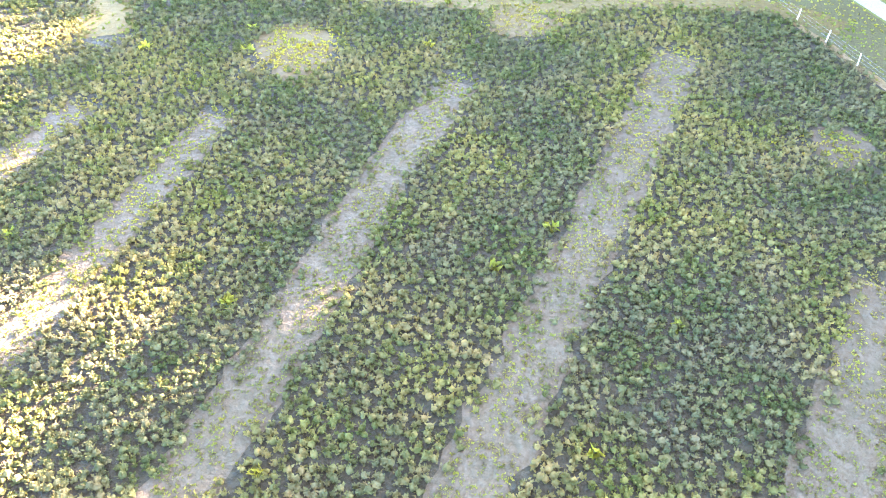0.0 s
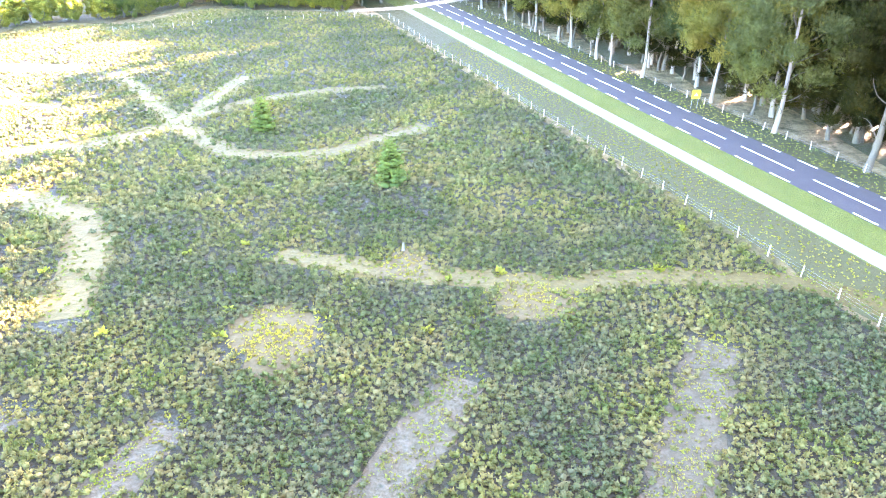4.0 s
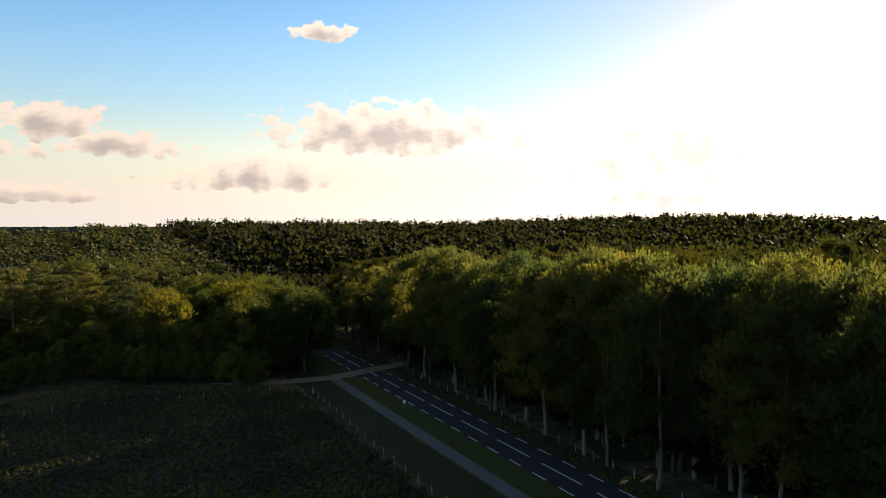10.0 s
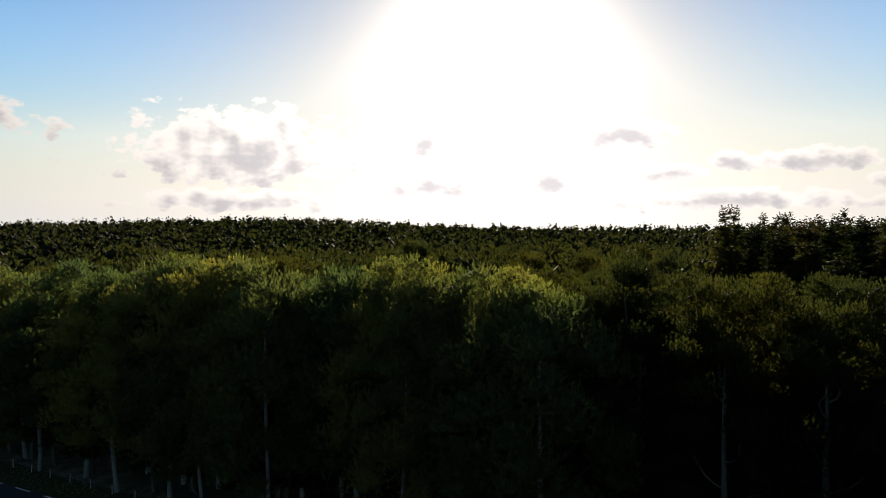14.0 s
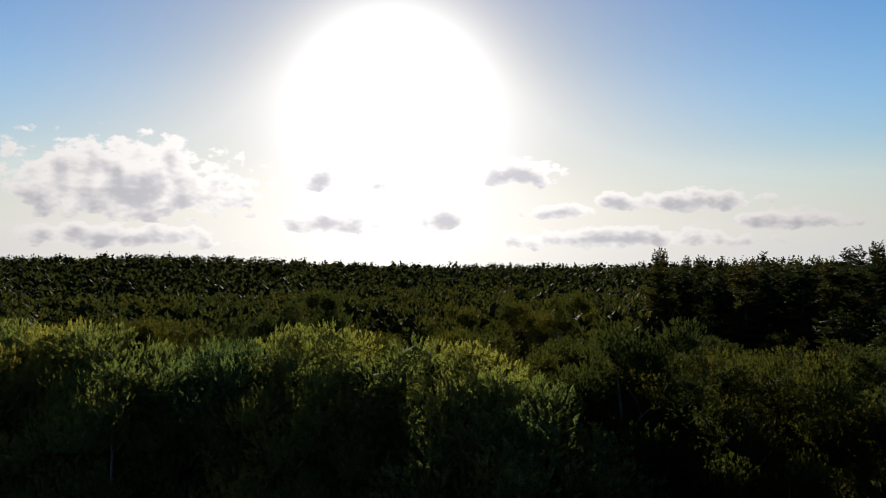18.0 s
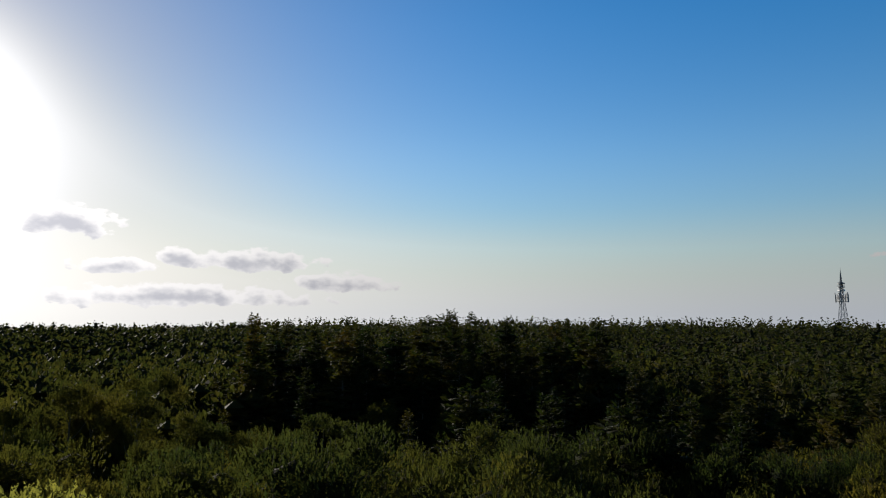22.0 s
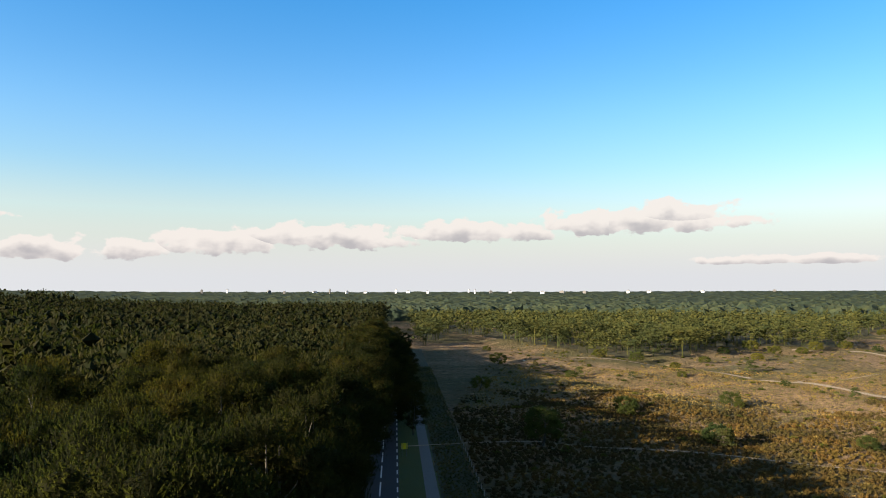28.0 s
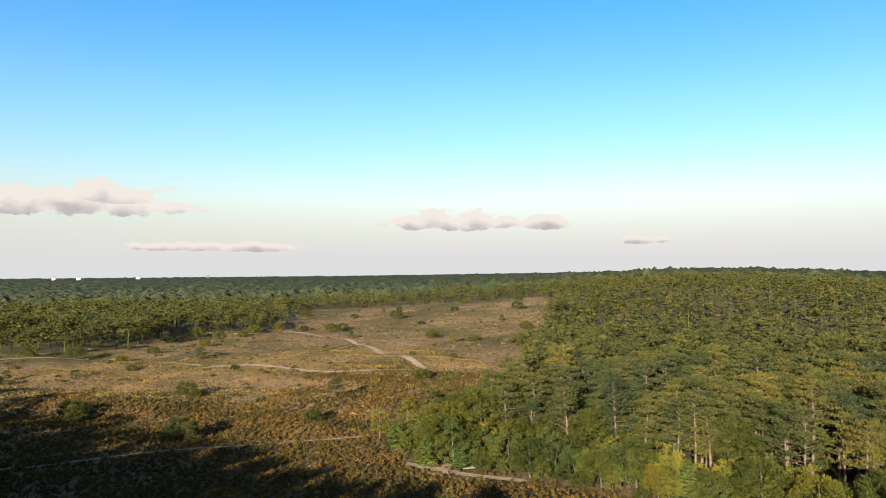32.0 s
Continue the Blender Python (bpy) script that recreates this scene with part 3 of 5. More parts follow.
gv, gf = polar_sheet("ground", np.concatenate([[0.01], np.geomspace(6, 700, 170), np.geomspace(720, 4950, 40)]), 320, M_HEATH, 0.0)
ground = tagged(new("ground", mesh_of("ground", gv, gf, M_HEATH, True)), "brown and green heather moor reaching to the horizon", "ground", kind="structure")


def ribbon(points, widths, lift, wobble=0.0, step=2.0, seed=1):
    """A strip along a line of points, with uneven edges."""
    r = np.random.default_rng(seed)
    pts, w = np.asarray(points, float), np.asarray(widths, float) * np.ones(len(points))
    d = np.concatenate([[0], np.cumsum(np.hypot(*np.diff(pts, axis=0).T))])
    n = max(3, int(d[-1] / step) + 1)
    t = np.linspace(0, d[-1], n)
    # round the corners of the line
    fine = np.stack([np.interp(t, d, pts[:, k]) for k in (0, 1)], 1)
    if len(pts) > 2:
        for _ in range(max(2, int(6 / step))):
            fine[1:-1] = 0.25 * fine[:-2] + 0.5 * fine[1:-1] + 0.25 * fine[2:]
    ww = np.interp(t, d, w)
    g = unit(np.gradient(fine, axis=0))
    nn = np.stack([g[:, 1], -g[:, 0]], 1)
    le = fine - nn * (ww * 0.5 * (1 + wobble * r.normal(size=n)))[:, None]
    ri = fine + nn * (ww * 0.5 * (1 + wobble * r.normal(size=n)))[:, None]
    v = np.concatenate([np.c_[le, height(*le.T) + lift], np.c_[ri, height(*ri.T) + lift]])
    i = np.arange(n - 1)
    return v, np.stack([i, i + n, i + n + 1, i + 1], 1)


def strip(name, points, widths, lift, material, label, category, wobble=0.0, step=2.0, seed=1):
    v, f = ribbon(points, widths, lift, wobble, step, seed)
    return tagged(new(name, mesh_of(name, v, f, material, True)), label, category, kind="structure")


S0, S1 = -420.0, 420.0


def along(a, s0=S0, s1=S1, n=57):
    return [at_road(a, s) for s in np.linspace(s0, s1, n)]


strip("verge_west", along(-7.0), 8.0, 0.02, M_GRASS, "mown green grass verge between road and cycle path", "verge", 0.03, 4, 2)
strip("verge_fence", along(-14.5), 7.4, 0.016, M_DRY, "dry straw-coloured grass strip along the fence", "verge", 0.08, 3, 3)
strip("verge_east", along(6.0), 5.6, 0.018, M_DRY, "dry grass verge under the roadside trees", "verge", 0.06, 3, 4)
strip("road", along(0.0), 7.0, 0.05, M_ASPHALT, "dark asphalt road with dashed white lines", "road", 0.0, 6, 5)
strip("cycle_path", along(-9.5, S0, 116), 2.4, 0.055, M_CONCRETE, "pale concrete cycle path beside the road", "cycle path", 0.0, 6, 6)

strip("side_track", [(-30, 204), (-12, 199), tuple(at_road(-9.5, 113)), tuple(at_road(0, 117)), tuple(at_road(14, 122))], 4.5, 0.075, M_SAND, "pale sandy track crossing the road", "track", 0.1, 1.5, 9)

# ---- forests ----
def inside(poly, x, y):
    poly = np.asarray(poly, float)
    hit = np.zeros(np.shape(x), bool)
    for (x0, y0), (x1, y1) in zip(poly, np.roll(poly, -1, 0)):
        c = ((y0 > y) != (y1 > y)) & (x < (x1 - x0) * (y - y0) / (y1 - y0 + 1e-12) + x0)
        hit ^= c
    return hit


WEST_WOOD = [(-19, -56), (-18, -42), (-29, -28), (-38, -8), (-52, 20), (-78, 60), (-112, 100), (-150, 140), (-900, 300), (-900, -700), (-420, -500), (-304, -337), (-207, -235), (-140, -157), (-103, -109), (-73, -84)]
NORTH_WOOD = [(-300, 130), (-150, 140), (-92, 190), (-49, 222), (-12, 208), (-6, 330), (-60, 900), (-900, 900), (-900, 300)]
FCORNER = (-2.0, 189.0)
HEATH = [FCORNER, tuple(at_road(-18.5, 60)), tuple(at_road(-18.5, 0)), tuple(at_road(-18.5, -200)), tuple(at_road(-17, -420)), (160, -440), (100, -360), (59, -306), (39, -288), (14, -282),
         (-8, -318), (-27, -372), (-54, -366), (-84, -350), (-120, -440), (-188, -552), (-264, -535), (-328, -482), (-360, -436), (-304, -337), (-207, -235), (-140, -157), (-103, -109),
         (-73, -84), (-45, -72), (-19, -56), (-18, -42), (-29, -28), (-38, -8), (-52, 20), (-78, 60), (-112, 100), (-150, 140), (-92, 176), (-49, 198), (-12, 196)]


def wooded(x, y):
    a, s = road_of(x, y)
    corridor = (a > -19) & (a < 9.5 + 1.5 * np.sin(s * 0.11)) & (s < 128) | (np.abs(a) < 7)
    return ~inside(HEATH, x, y) & ~corridor


def scatter(x0, y0, x1, y1, gap, seed, jitter=0.42):
    r = np.random.default_rng(seed)
    gx, gy = np.meshgrid(np.arange(x0, x1, gap), np.arange(y0, y1, gap))
    gx = gx + (np.arange(gx.shape[0]) % 2)[:, None] * gap * 0.5
    p = np.stack([gx.ravel(), gy.ravel()], 1)
    return p + r.uniform(-jitter, jitter, p.shape) * gap


SPECIES = {}


def species(name, label, category, shapes, bark, leaves):
    SPECIES[name] = ([tree_thing(name, label, category, name + "s of the wood", s, bark, leaves) for s in shapes], [0] * len(shapes))


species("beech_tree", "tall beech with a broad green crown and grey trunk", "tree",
        [broadleaf(11, 27.0, 6.0, 3.5, 34, 300, 0.5, 0.2), broadleaf(12, 25.5, 5.2, 3.0, 30, 300, 0.5, 0.2), broadleaf(13, 28.5, 6.6, 4.0, 38, 300, 0.5, 0.2)], M_BARK, M_BEECH_SHADED)
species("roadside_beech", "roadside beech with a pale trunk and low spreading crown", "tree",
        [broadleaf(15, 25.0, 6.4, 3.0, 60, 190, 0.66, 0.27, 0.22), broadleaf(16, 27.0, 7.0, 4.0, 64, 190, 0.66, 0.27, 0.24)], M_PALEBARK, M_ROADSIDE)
species("young_beech", "young beech added under the tall trees to block low sun", "tree", [broadleaf(17, 13.0, 3.2, 1.0, 22, 170, 0.5, 0.2, 0.15), broadleaf(18, 15.0, 3.6, 1.2, 24, 170, 0.5, 0.2, 0.17)], M_BARK, M_BEECH_SHADED)
species("small_beech", "smaller beech growing close to the road", "tree", [broadleaf(19, 15.0, 4.2, 1.5, 26, 170, 0.5, 0.2, 0.2), broadleaf(20, 16.0, 4.6, 1.5, 28, 170, 0.5, 0.2, 0.2)], M_BARK, M_BEECH_SHADED)
species("oak_tree", "oak with a rounded dense green crown", "tree", [broadleaf(21, 12.0, 4.4, 1.5, 32, 130, 0.55, 0.24, 0.24), broadleaf(22, 9.5, 3.8, 0.8, 30, 130, 0.55, 0.24, 0.2)], M_BARK, M_OAK)
species("birch_tree", "slender birch with a white trunk and light leaves", "tree", [broadleaf(31, 12.5, 2.9, 2.0, 24, 55, 0.42, 0.26, 0.12), broadleaf(32, 10.0, 2.5, 1.2, 22, 50, 0.42, 0.26, 0.10)], M_BIRCHBARK, M_BIRCH)
species("pine_tree", "Scots pine with a bare reddish trunk and flat needle crown", "tree", [pine(41, 16.5, 3.6, 6.5, 28, 46, 0.7, 0.32), pine(42, 14.5, 3.3, 5.0, 26, 46, 0.7, 0.32), pine(43, 18.0, 3.9, 7.5, 30, 46, 0.7, 0.32)], M_PINEBARK, M_PINE)
species("larch_tree", "tall pointed larch with drooping branches, shade in its needle colour", "tree", [conifer(51, 31.0, 4.4, 3.0, 26, 8, 34, 1.0, 0.42), conifer(52, 28.0, 4.2, 2.5, 25, 8, 34, 1.0, 0.42), conifer(53, 29.0, 4.8, 4.0, 22, 8, 36, 1.0, 0.42)], M_BARK, M_LARCH_SHADED)
species("young_tree", "young light green tree at the wood's edge", "tree", [broadleaf(61, 6.0, 2.2, 0.3, 22, 80, 0.34, 0.2, 0.08), broadleaf(62, 4.6, 1.9, 0.2, 20, 80, 0.34, 0.2, 0.07)], M_BARK, M_YOUNG)
species("young_spruce", "young bright green spruce branched to the ground", "tree", [conifer(81, 5.0, 1.7, 0.15, 15, 8, 26, 0.45, 0.2, 0.08), conifer(82, 5.6, 1.8, 0.15, 16, 8, 26, 0.45, 0.2, 0.08)], M_BARK, M_SPRUCE)
species("heath_bush", "dark rounded bush among heather and grass", "bush", [broadleaf(71, 4.2, 2.3, 0.1, 24, 90, 0.34, 0.17, 0.1), broadleaf(72, 3.2, 2.0, 0.1, 22, 90, 0.34, 0.17, 0.1)], M_BARK, M_OAK)
species("heath_pine", "small dark pine growing alone on the heath", "tree", [pine(75, 7.0, 2.9, 0.5, 30, 70, 0.5, 0.22, 0.14), pine(76, 8.0, 3.0, 0.7, 32, 70, 0.5, 0.22, 0.16)], M_PINEBARK, M_PINE)


def plant(kind, x, y, size, turn, pick=0, squash=1.0):
    protos, used = SPECIES[kind]
    k = pick % len(protos)
    m = Matrix.Translation((x, y, float(height(x, y)) - 0.1)) @ Matrix.Rotation(turn, 4, "Z") @ Matrix.Diagonal((size * squash, size * squash, size, 1))
    if not used[k]:
        used[k] = 1
        protos[k].matrix_basis = m
        return protos[k]
    return copy_thing_scaled(protos[k], m)


def copy_thing_scaled(ob, m):
    keep = ob.matrix_basis.copy()
    ob.matrix_basis = Matrix.Identity(4)
    c = copy_thing(ob, m)
    ob.matrix_basis = keep
    return c


# trees near the flight line, each a thing of its own
near_spots = []
pr = np.random.default_rng(5)
# the front row: trunks seen from the heath, then an even row on either side
FRONT = [(8.0, 1.3, 1.18), (13.1, 7.0, 1.14), (9.5, 16.0, 1.08), (8.1, 32.5, 1.14), (7.7, 42.0, 1.0), (7.8, 47.0, 1.08), (8.4, 57.5, 1.1), (10.0, 66.0, 1.12), (8.6, 74.0, 1.04), (11.0, 81.0, 1.12), (9.0, 90.0, 1.08), (12.0, 97.0, 1.12), (9.2, 105.0, 1.1),
         (13.0, 24.0, 1.12), (13.5, 38.0, 1.1), (14.0, 52.0, 1.12), (10.8, 118.5, 1.05), (12.5, 128.0, 1.0), (11.0, 138.0, 0.95), (12.5, 153.3, 0.95)]
for aa, st, q in FRONT:
    near_spots.append((*at_road(aa, st), "roadside_beech", q))
for st in np.arange(-330, -8, 8.6):
    q = at_road((8.8 if st > -60 else 5.9) + pr.uniform(-0.8, 1.0), st + pr.uniform(-2, 2))
    near_spots.append((*q, "beech_tree", pr.uniform(1.04, 1.14) if -110 < st else pr.uniform(0.84, 0.98)))
# rows added behind the front, closing gaps that let sun onto the heath
for st in np.arange(14, 66, 6.5):
    near_spots.append((*at_road(15.5 + pr.uniform(-1, 1), st + pr.uniform(-1, 1)), "roadside_beech", pr.uniform(1.12, 1.18)))
    near_spots.append((*at_road(23.5 + pr.uniform(-1, 1), st + pr.uniform(-1, 1)), "beech_tree", pr.uniform(1.06, 1.12)))
# woods on both sides of the road behind the crossing
for st in np.arange(124, 190, 7.5):
    for aa in (17.0, 25.0, 34.0, 43.0, 52.0, 61.0):
        near_spots.append((*at_road(aa + pr.uniform(-2.5, 2.5), st + pr.uniform(-2.5, 2.5)), "beech_tree", pr.uniform(0.72, 0.92)))
    for aa in (-11.5, -18.0, -25.0):
        near_spots.append((*at_road(aa + pr.uniform(-1.5, 1.5), st + pr.uniform(-2.5, 2.5)), "oak_tree", pr.uniform(1.15, 1.6)))
P = np.concatenate([scatter(-20, -120, 230, 210, 8.6, 3), scatter(-20, -120, 230, 210, 11.6, 4)])
DENSE = len(scatter(-20, -120, 230, 210, 8.6, 3))
a, s = road_of(P[:, 0], P[:, 1])
d = np.hypot(P[:, 0] - 30, P[:, 1] - 85)
for n, ((x, y), aa, ss, dd) in enumerate(zip(P, a, s, d)):
    if (n < DENSE) != (aa < 34):
        continue
    az = math.degrees(math.atan2(-(x - 30), y - 88))
    stand = -101 < az < -72 and 122 < dd < 195
    if aa < 14.5 or dd > 122 and not stand:
        continue
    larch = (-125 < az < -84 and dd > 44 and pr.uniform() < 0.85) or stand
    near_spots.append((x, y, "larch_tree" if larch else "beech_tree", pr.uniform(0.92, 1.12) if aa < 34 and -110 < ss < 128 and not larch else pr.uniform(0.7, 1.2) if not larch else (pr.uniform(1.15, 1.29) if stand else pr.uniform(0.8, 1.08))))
for aa, st, q in ((16, 12, 1.16), (16, -6, 1.18), (23, 0, 1.16), (15, -43, 1.12), (21, -37, 1.12)):
    near_spots.append((*at_road(aa, st), "beech_tree", q))
# unseen understory added to keep low sun off the floor and road
for st in np.arange(-112, 128, 6.4):
    for aa in (12.8, 17.0, 21.0, 25.0):
        near_spots.append((*at_road(aa + pr.uniform(-2, 2), st + pr.uniform(-2, 2)), "young_beech", pr.uniform(0.85, 1.15)))
# more rows added to throw an unbroken shadow westward
for st in np.arange(-118, 66, 8.0):
    for aa in (15.5, 23.5, 31.0) if st < 0 else (30.0,):
        near_spots.append((*at_road(aa + pr.uniform(-1.5, 1.5), st + pr.uniform(-1.5, 1.5)), "beech_tree", pr.uniform(1.0, 1.12) if st < -12 else pr.uniform(1.02, 1.1)))
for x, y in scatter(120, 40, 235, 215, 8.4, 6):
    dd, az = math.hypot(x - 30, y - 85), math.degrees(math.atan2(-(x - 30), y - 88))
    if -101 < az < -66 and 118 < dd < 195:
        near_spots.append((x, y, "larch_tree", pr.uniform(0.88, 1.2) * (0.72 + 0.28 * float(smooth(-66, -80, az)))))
# dense band added so the southern heath's shadow has no sunny gaps
for st in np.arange(-116, -310, -6.6):
    for aa in (12.5, 19.5):
        near_spots.append((*at_road(aa + pr.uniform(-1.8, 1.8), st + pr.uniform(-1.8, 1.8)), "small_beech", pr.uniform(1.32, 1.5)))
for x, y, kind, size in near_spots:
    if kind == "roadside_beech":
        wide = 1.25 if y < 75 else pr.uniform(0.95, 1.15)
    elif kind == "beech_tree":
        wide = pr.uniform(1.0, 1.2) if road_of(x, y)[0] < 13 else pr.uniform(0.84, 1.02) if road_of(x, y)[0] < 34 else pr.uniform(0.74, 0.98)
    elif kind == "small_beech":
        wide = pr.uniform(1.0, 1.2)
    elif kind == "young_beech":
        wide = pr.uniform(1.1, 1.5)
    else:
        wide = pr.uniform(1.1, 1.4)
    plant(kind, x, y, size, pr.uniform(0, 6.28), int(pr.integers(0, 9)), wide)

# wood on the west side of the heath
W = scatter(-210, -170, -10, 130, 5.2, 8)
k = inside(WEST_WOOD, W[:, 0], W[:, 1])
dw = np.hypot(W[:, 0] - 49, W[:, 1] - 81)
tally = {}
for (x, y) in W[k & (dw < 205)]:
    t = np.arange(0, 6.3, 0.8)
    edge = not inside(WEST_WOOD, x + 15 * np.cos(t), y + 15 * np.sin(t)).all()
    u = pr.uniform()
    if y > 45:
        continue
    if edge:
        kind = "birch_tree" if u < 0.06 else "young_spruce" if u < 0.22 else "young_tree" if u < 0.66 else "oak_tree"
        size = pr.uniform(0.85, 1.4) if kind.startswith("young") else pr.uniform(0.55, 0.95)
    else:
        kind, size = ("pine_tree", pr.uniform(0.75, 1.05)) if u < 0.82 else ("birch_tree", pr.uniform(0.7, 0.95)) if u < 0.86 else ("oak_tree", pr.uniform(0.8, 1.1))
    tally[kind] = tally.get(kind, 0) + 1
    if tally[kind] > 290:
        continue
    plant(kind, x, y, size, pr.uniform(0, 6.28), int(pr.integers(0, 9)), 1.22)

# low bushes filling the west wood's sunny edge
for (x, y) in scatter(-120, -110, -14, 30, 4.2, 9):
    t = np.arange(0, 6.3, 0.8)
    if inside(WEST_WOOD, np.array([x]), np.array([y]))[0] and not inside(WEST_WOOD, x + 13 * np.cos(t), y + 13 * np.sin(t)).all():
        plant("heath_bush" if pr.uniform() < 0.45 else "young_tree", x, y, pr.uniform(0.55, 1.1), pr.uniform(0, 6.28), int(pr.integers(0, 9)), 1.25)

# the north wood's edge: young trees in the sun, pines behind
for t in np.arange(0, 1, 0.011):
    x, y = np.interp(t, [0, 0.45, 0.62, 1], [-98, -50, -40, -12]), np.interp(t, [0, 0.45, 0.62, 1], [182, 212, 206, 200])
    plant("young_tree", x + pr.normal() * 1.5, y + pr.normal() * 2, pr.uniform(1.0, 1.45), pr.uniform(0, 6.28), int(pr.integers(0, 9)))
    if t > 0.45:
        plant("oak_tree", x + pr.normal() * 3, y + 8 + pr.normal() * 3, pr.uniform(0.75, 1.1), pr.uniform(0, 6.28), int(pr.integers(0, 9)))
for (x, y) in scatter(-130, 200, 0, 275, 9.0, 19):
    if wooded(np.array([x]), np.array([y]))[0] and y > 214 - 0.30 * (x + 40) * (x < -40):
        plant("oak_tree", x, y, pr.uniform(0.75, 1.05), pr.uniform(0, 6.28), int(pr.integers(0, 9)), 1.2)
NW = scatter(-130, 196, 0, 300, 7.4, 18)
for (x, y) in NW:
    if wooded(np.array([x]), np.array([y]))[0] and y > 212 - 0.30 * (x + 40) * (x < -40) and y < 262:
        u = pr.uniform()
        kind = ("birch_tree" if u < 0.15 else "oak_tree" if u < 0.45 else "pine_tree") if x < -45 else ("oak_tree" if u < 0.8 else "birch_tree")
        plant(kind, x, y, pr.uniform(0.9, 1.15) * (1.45 if kind == "oak_tree" else 1.15), pr.uniform(0, 6.28), int(pr.integers(0, 9)))

# trees close over the road farther south
for st in np.arange(-186, -400, -8.0):
    for aa in (5.0, -0.5, -6.0):
        q = at_road(aa + pr.normal() * 1.2, st + pr.normal() * 1.5)
        plant("small_beech", q[0], q[1], pr.uniform(0.85, 1.1) * (0.75 if aa < -5 else 1.0), pr.uniform(0, 6.28), int(pr.integers(0, 9)), 1.25)

# single trees and bushes on the heath: place, size
HEATH_TREES = [(-17, -238, 1.0), (-18, -319, 0.9), (-43, -316, 0.9), (13, -254, 0.7), (34, -202, 0.6), (14, -213, 0.6), (6, -145, 0.8), (18, -89, 1.1), (-36, -168, 0.7), (-19, -186, 0.5), (38, -129, 0.9),
               (-73, -137, 0.9), (-32, -118, 0.9), (-15, -91, 0.7), (-189, -384, 1.3), (-151, -265, 1.1), (-148, -238, 1.0), (-160, -236, 0.9), (-169, -205, 1.2), (-317, -453, 1.1), (-109, -187, 0.5), (-114, -182, 0.5),
               (-103, -200, 0.4), (-114, -327, 1.2), (-113, -294, 0.9), (-91, -363, 1.1), (-72, -349, 1.0), (-143, -456, 1.1), (-274, -495, 1.2), (-308, -478, 1.2), (-270, -342, 1.1), (-210, -254, 1.1), (55, -211, 0.8),
               (58, -78, 2.0), (93, -232, 1.0), (38, -123, 0.7), (17, -85, 0.8), (58, -201, 0.7), (88, -161, 0.9), (4, -142, 0.5), (-60, -395, 1.0), (-100, -338, 0.8), (-128, -342, 0.9), (-170, -420, 0.9), (-205, -440, 1.0), (-235, -470, 0.8), (-250, -400, 0.8), (-180, -330, 0.6), (-225, -300, 0.8), (-30, -292, 0.9),
               (30, -268, 0.9), (48, -282, 1.0), (66, -268, 0.7), (-2, -270, 0.8), (-36, -344, 1.1), (-62, -338, 0.9), (-290, -430, 0.8), (-330, -420, 0.9), (-196, -228, 0.8), (-152, -178, 0.7), (76, -236, 0.6), (110, -300, 0.7)]
for n, (x, y, size) in enumerate(HEATH_TREES):
    plant("oak_tree" if n == 33 else "heath_pine" if n % 4 == 0 else "heath_bush", x, y, 1.0 if n == 33 else size * (0.75 if n % 4 == 0 else 1.35), pr.uniform(0, 6.28), n, 1.3)
for x, y in [(-21, -64), (-26, -60), (-24, -37), (-31, -56)]:
    plant("birch_tree", x, y, pr.uniform(0.75, 0.9), pr.uniform(0, 6.28), int(x) % 2)
plant("young_spruce", -19, 106, 1.0, 0.5, 0)
plant("young_spruce", -1, 86.5, 1.0, 2.0, 1)

# ---- woods farther off: joined geometry ----
def simple_tree(seed, conical, n, size, lobe=7):
    """A coarse tree of sprays over a few dense lobes, for distant woods."""
    r = np.random.default_rng(seed)
    if conical:
        z = r.uniform(0.15, 1.0, n)
        rad = 0.19 * (1.04 - z) / 0.85
        an = r.uniform(0, 6.28, n)
        p = np.stack([np.cos(an) * rad * 0.85, np.sin(an) * rad * 0.85, z], 1)
        d = np.stack([np.cos(an), np.sin(an), np.full(n, -0.1)], 1) + r.normal(size=(n, 3)) * 0.4
        lobes = np.stack([np.zeros(lobe), np.zeros(lobe), np.linspace(0.25, 0.9, lobe)], 1)
        lr = 0.19 * (1.04 - lobes[:, 2]) / 0.85 * 0.85
    else:
        lobes = np.stack([r.normal(size=lobe) * 0.13, r.normal(size=lobe) * 0.13, r.uniform(0.42 if seed % 2 else 0.22, 0.86, lobe)], 1)
        lr = r.uniform(0.10, 0.15, lobe)
        pick = r.integers(0, lobe, n)
        d = unit(r.normal(size=(n, 3)) + [0, 0, 0.5])
        p = lobes[pick] + d * lr[pick, None] * r.uniform(0.8, 1.1, (n, 1))
        d = d * 0.7 + [0, 0, 0.7] + r.normal(size=(n, 3)) * 0.4
    v, f = sprays(r, p, d, size, size * 0.5)
    tv, tf = tube(np.array([[0, 0, 0], [0, 0, 0.6]]), [0.013, 0.007], 3)
    cv = np.concatenate([c + OCT_V * q * r.uniform(0.42, 0.7, (6, 1)) * [1, 1, 0.85 if not conical else 0.6] for c, q in zip(lobes, lr)])
    cf = np.concatenate([OCT_F + 6 * k for k in range(lobe)])
    return np.concatenate([v, tv, cv]), np.concatenate([f, tf + len(v)]), cf + len(v) + len(tv)


FINE = [simple_tree(s, s % 3 == 2, 250, 0.05, 9) for s in range(12)]
COARSE = [simple_tree(s, s % 3 == 2, 18, 0.095, 4) for s in range(12)]


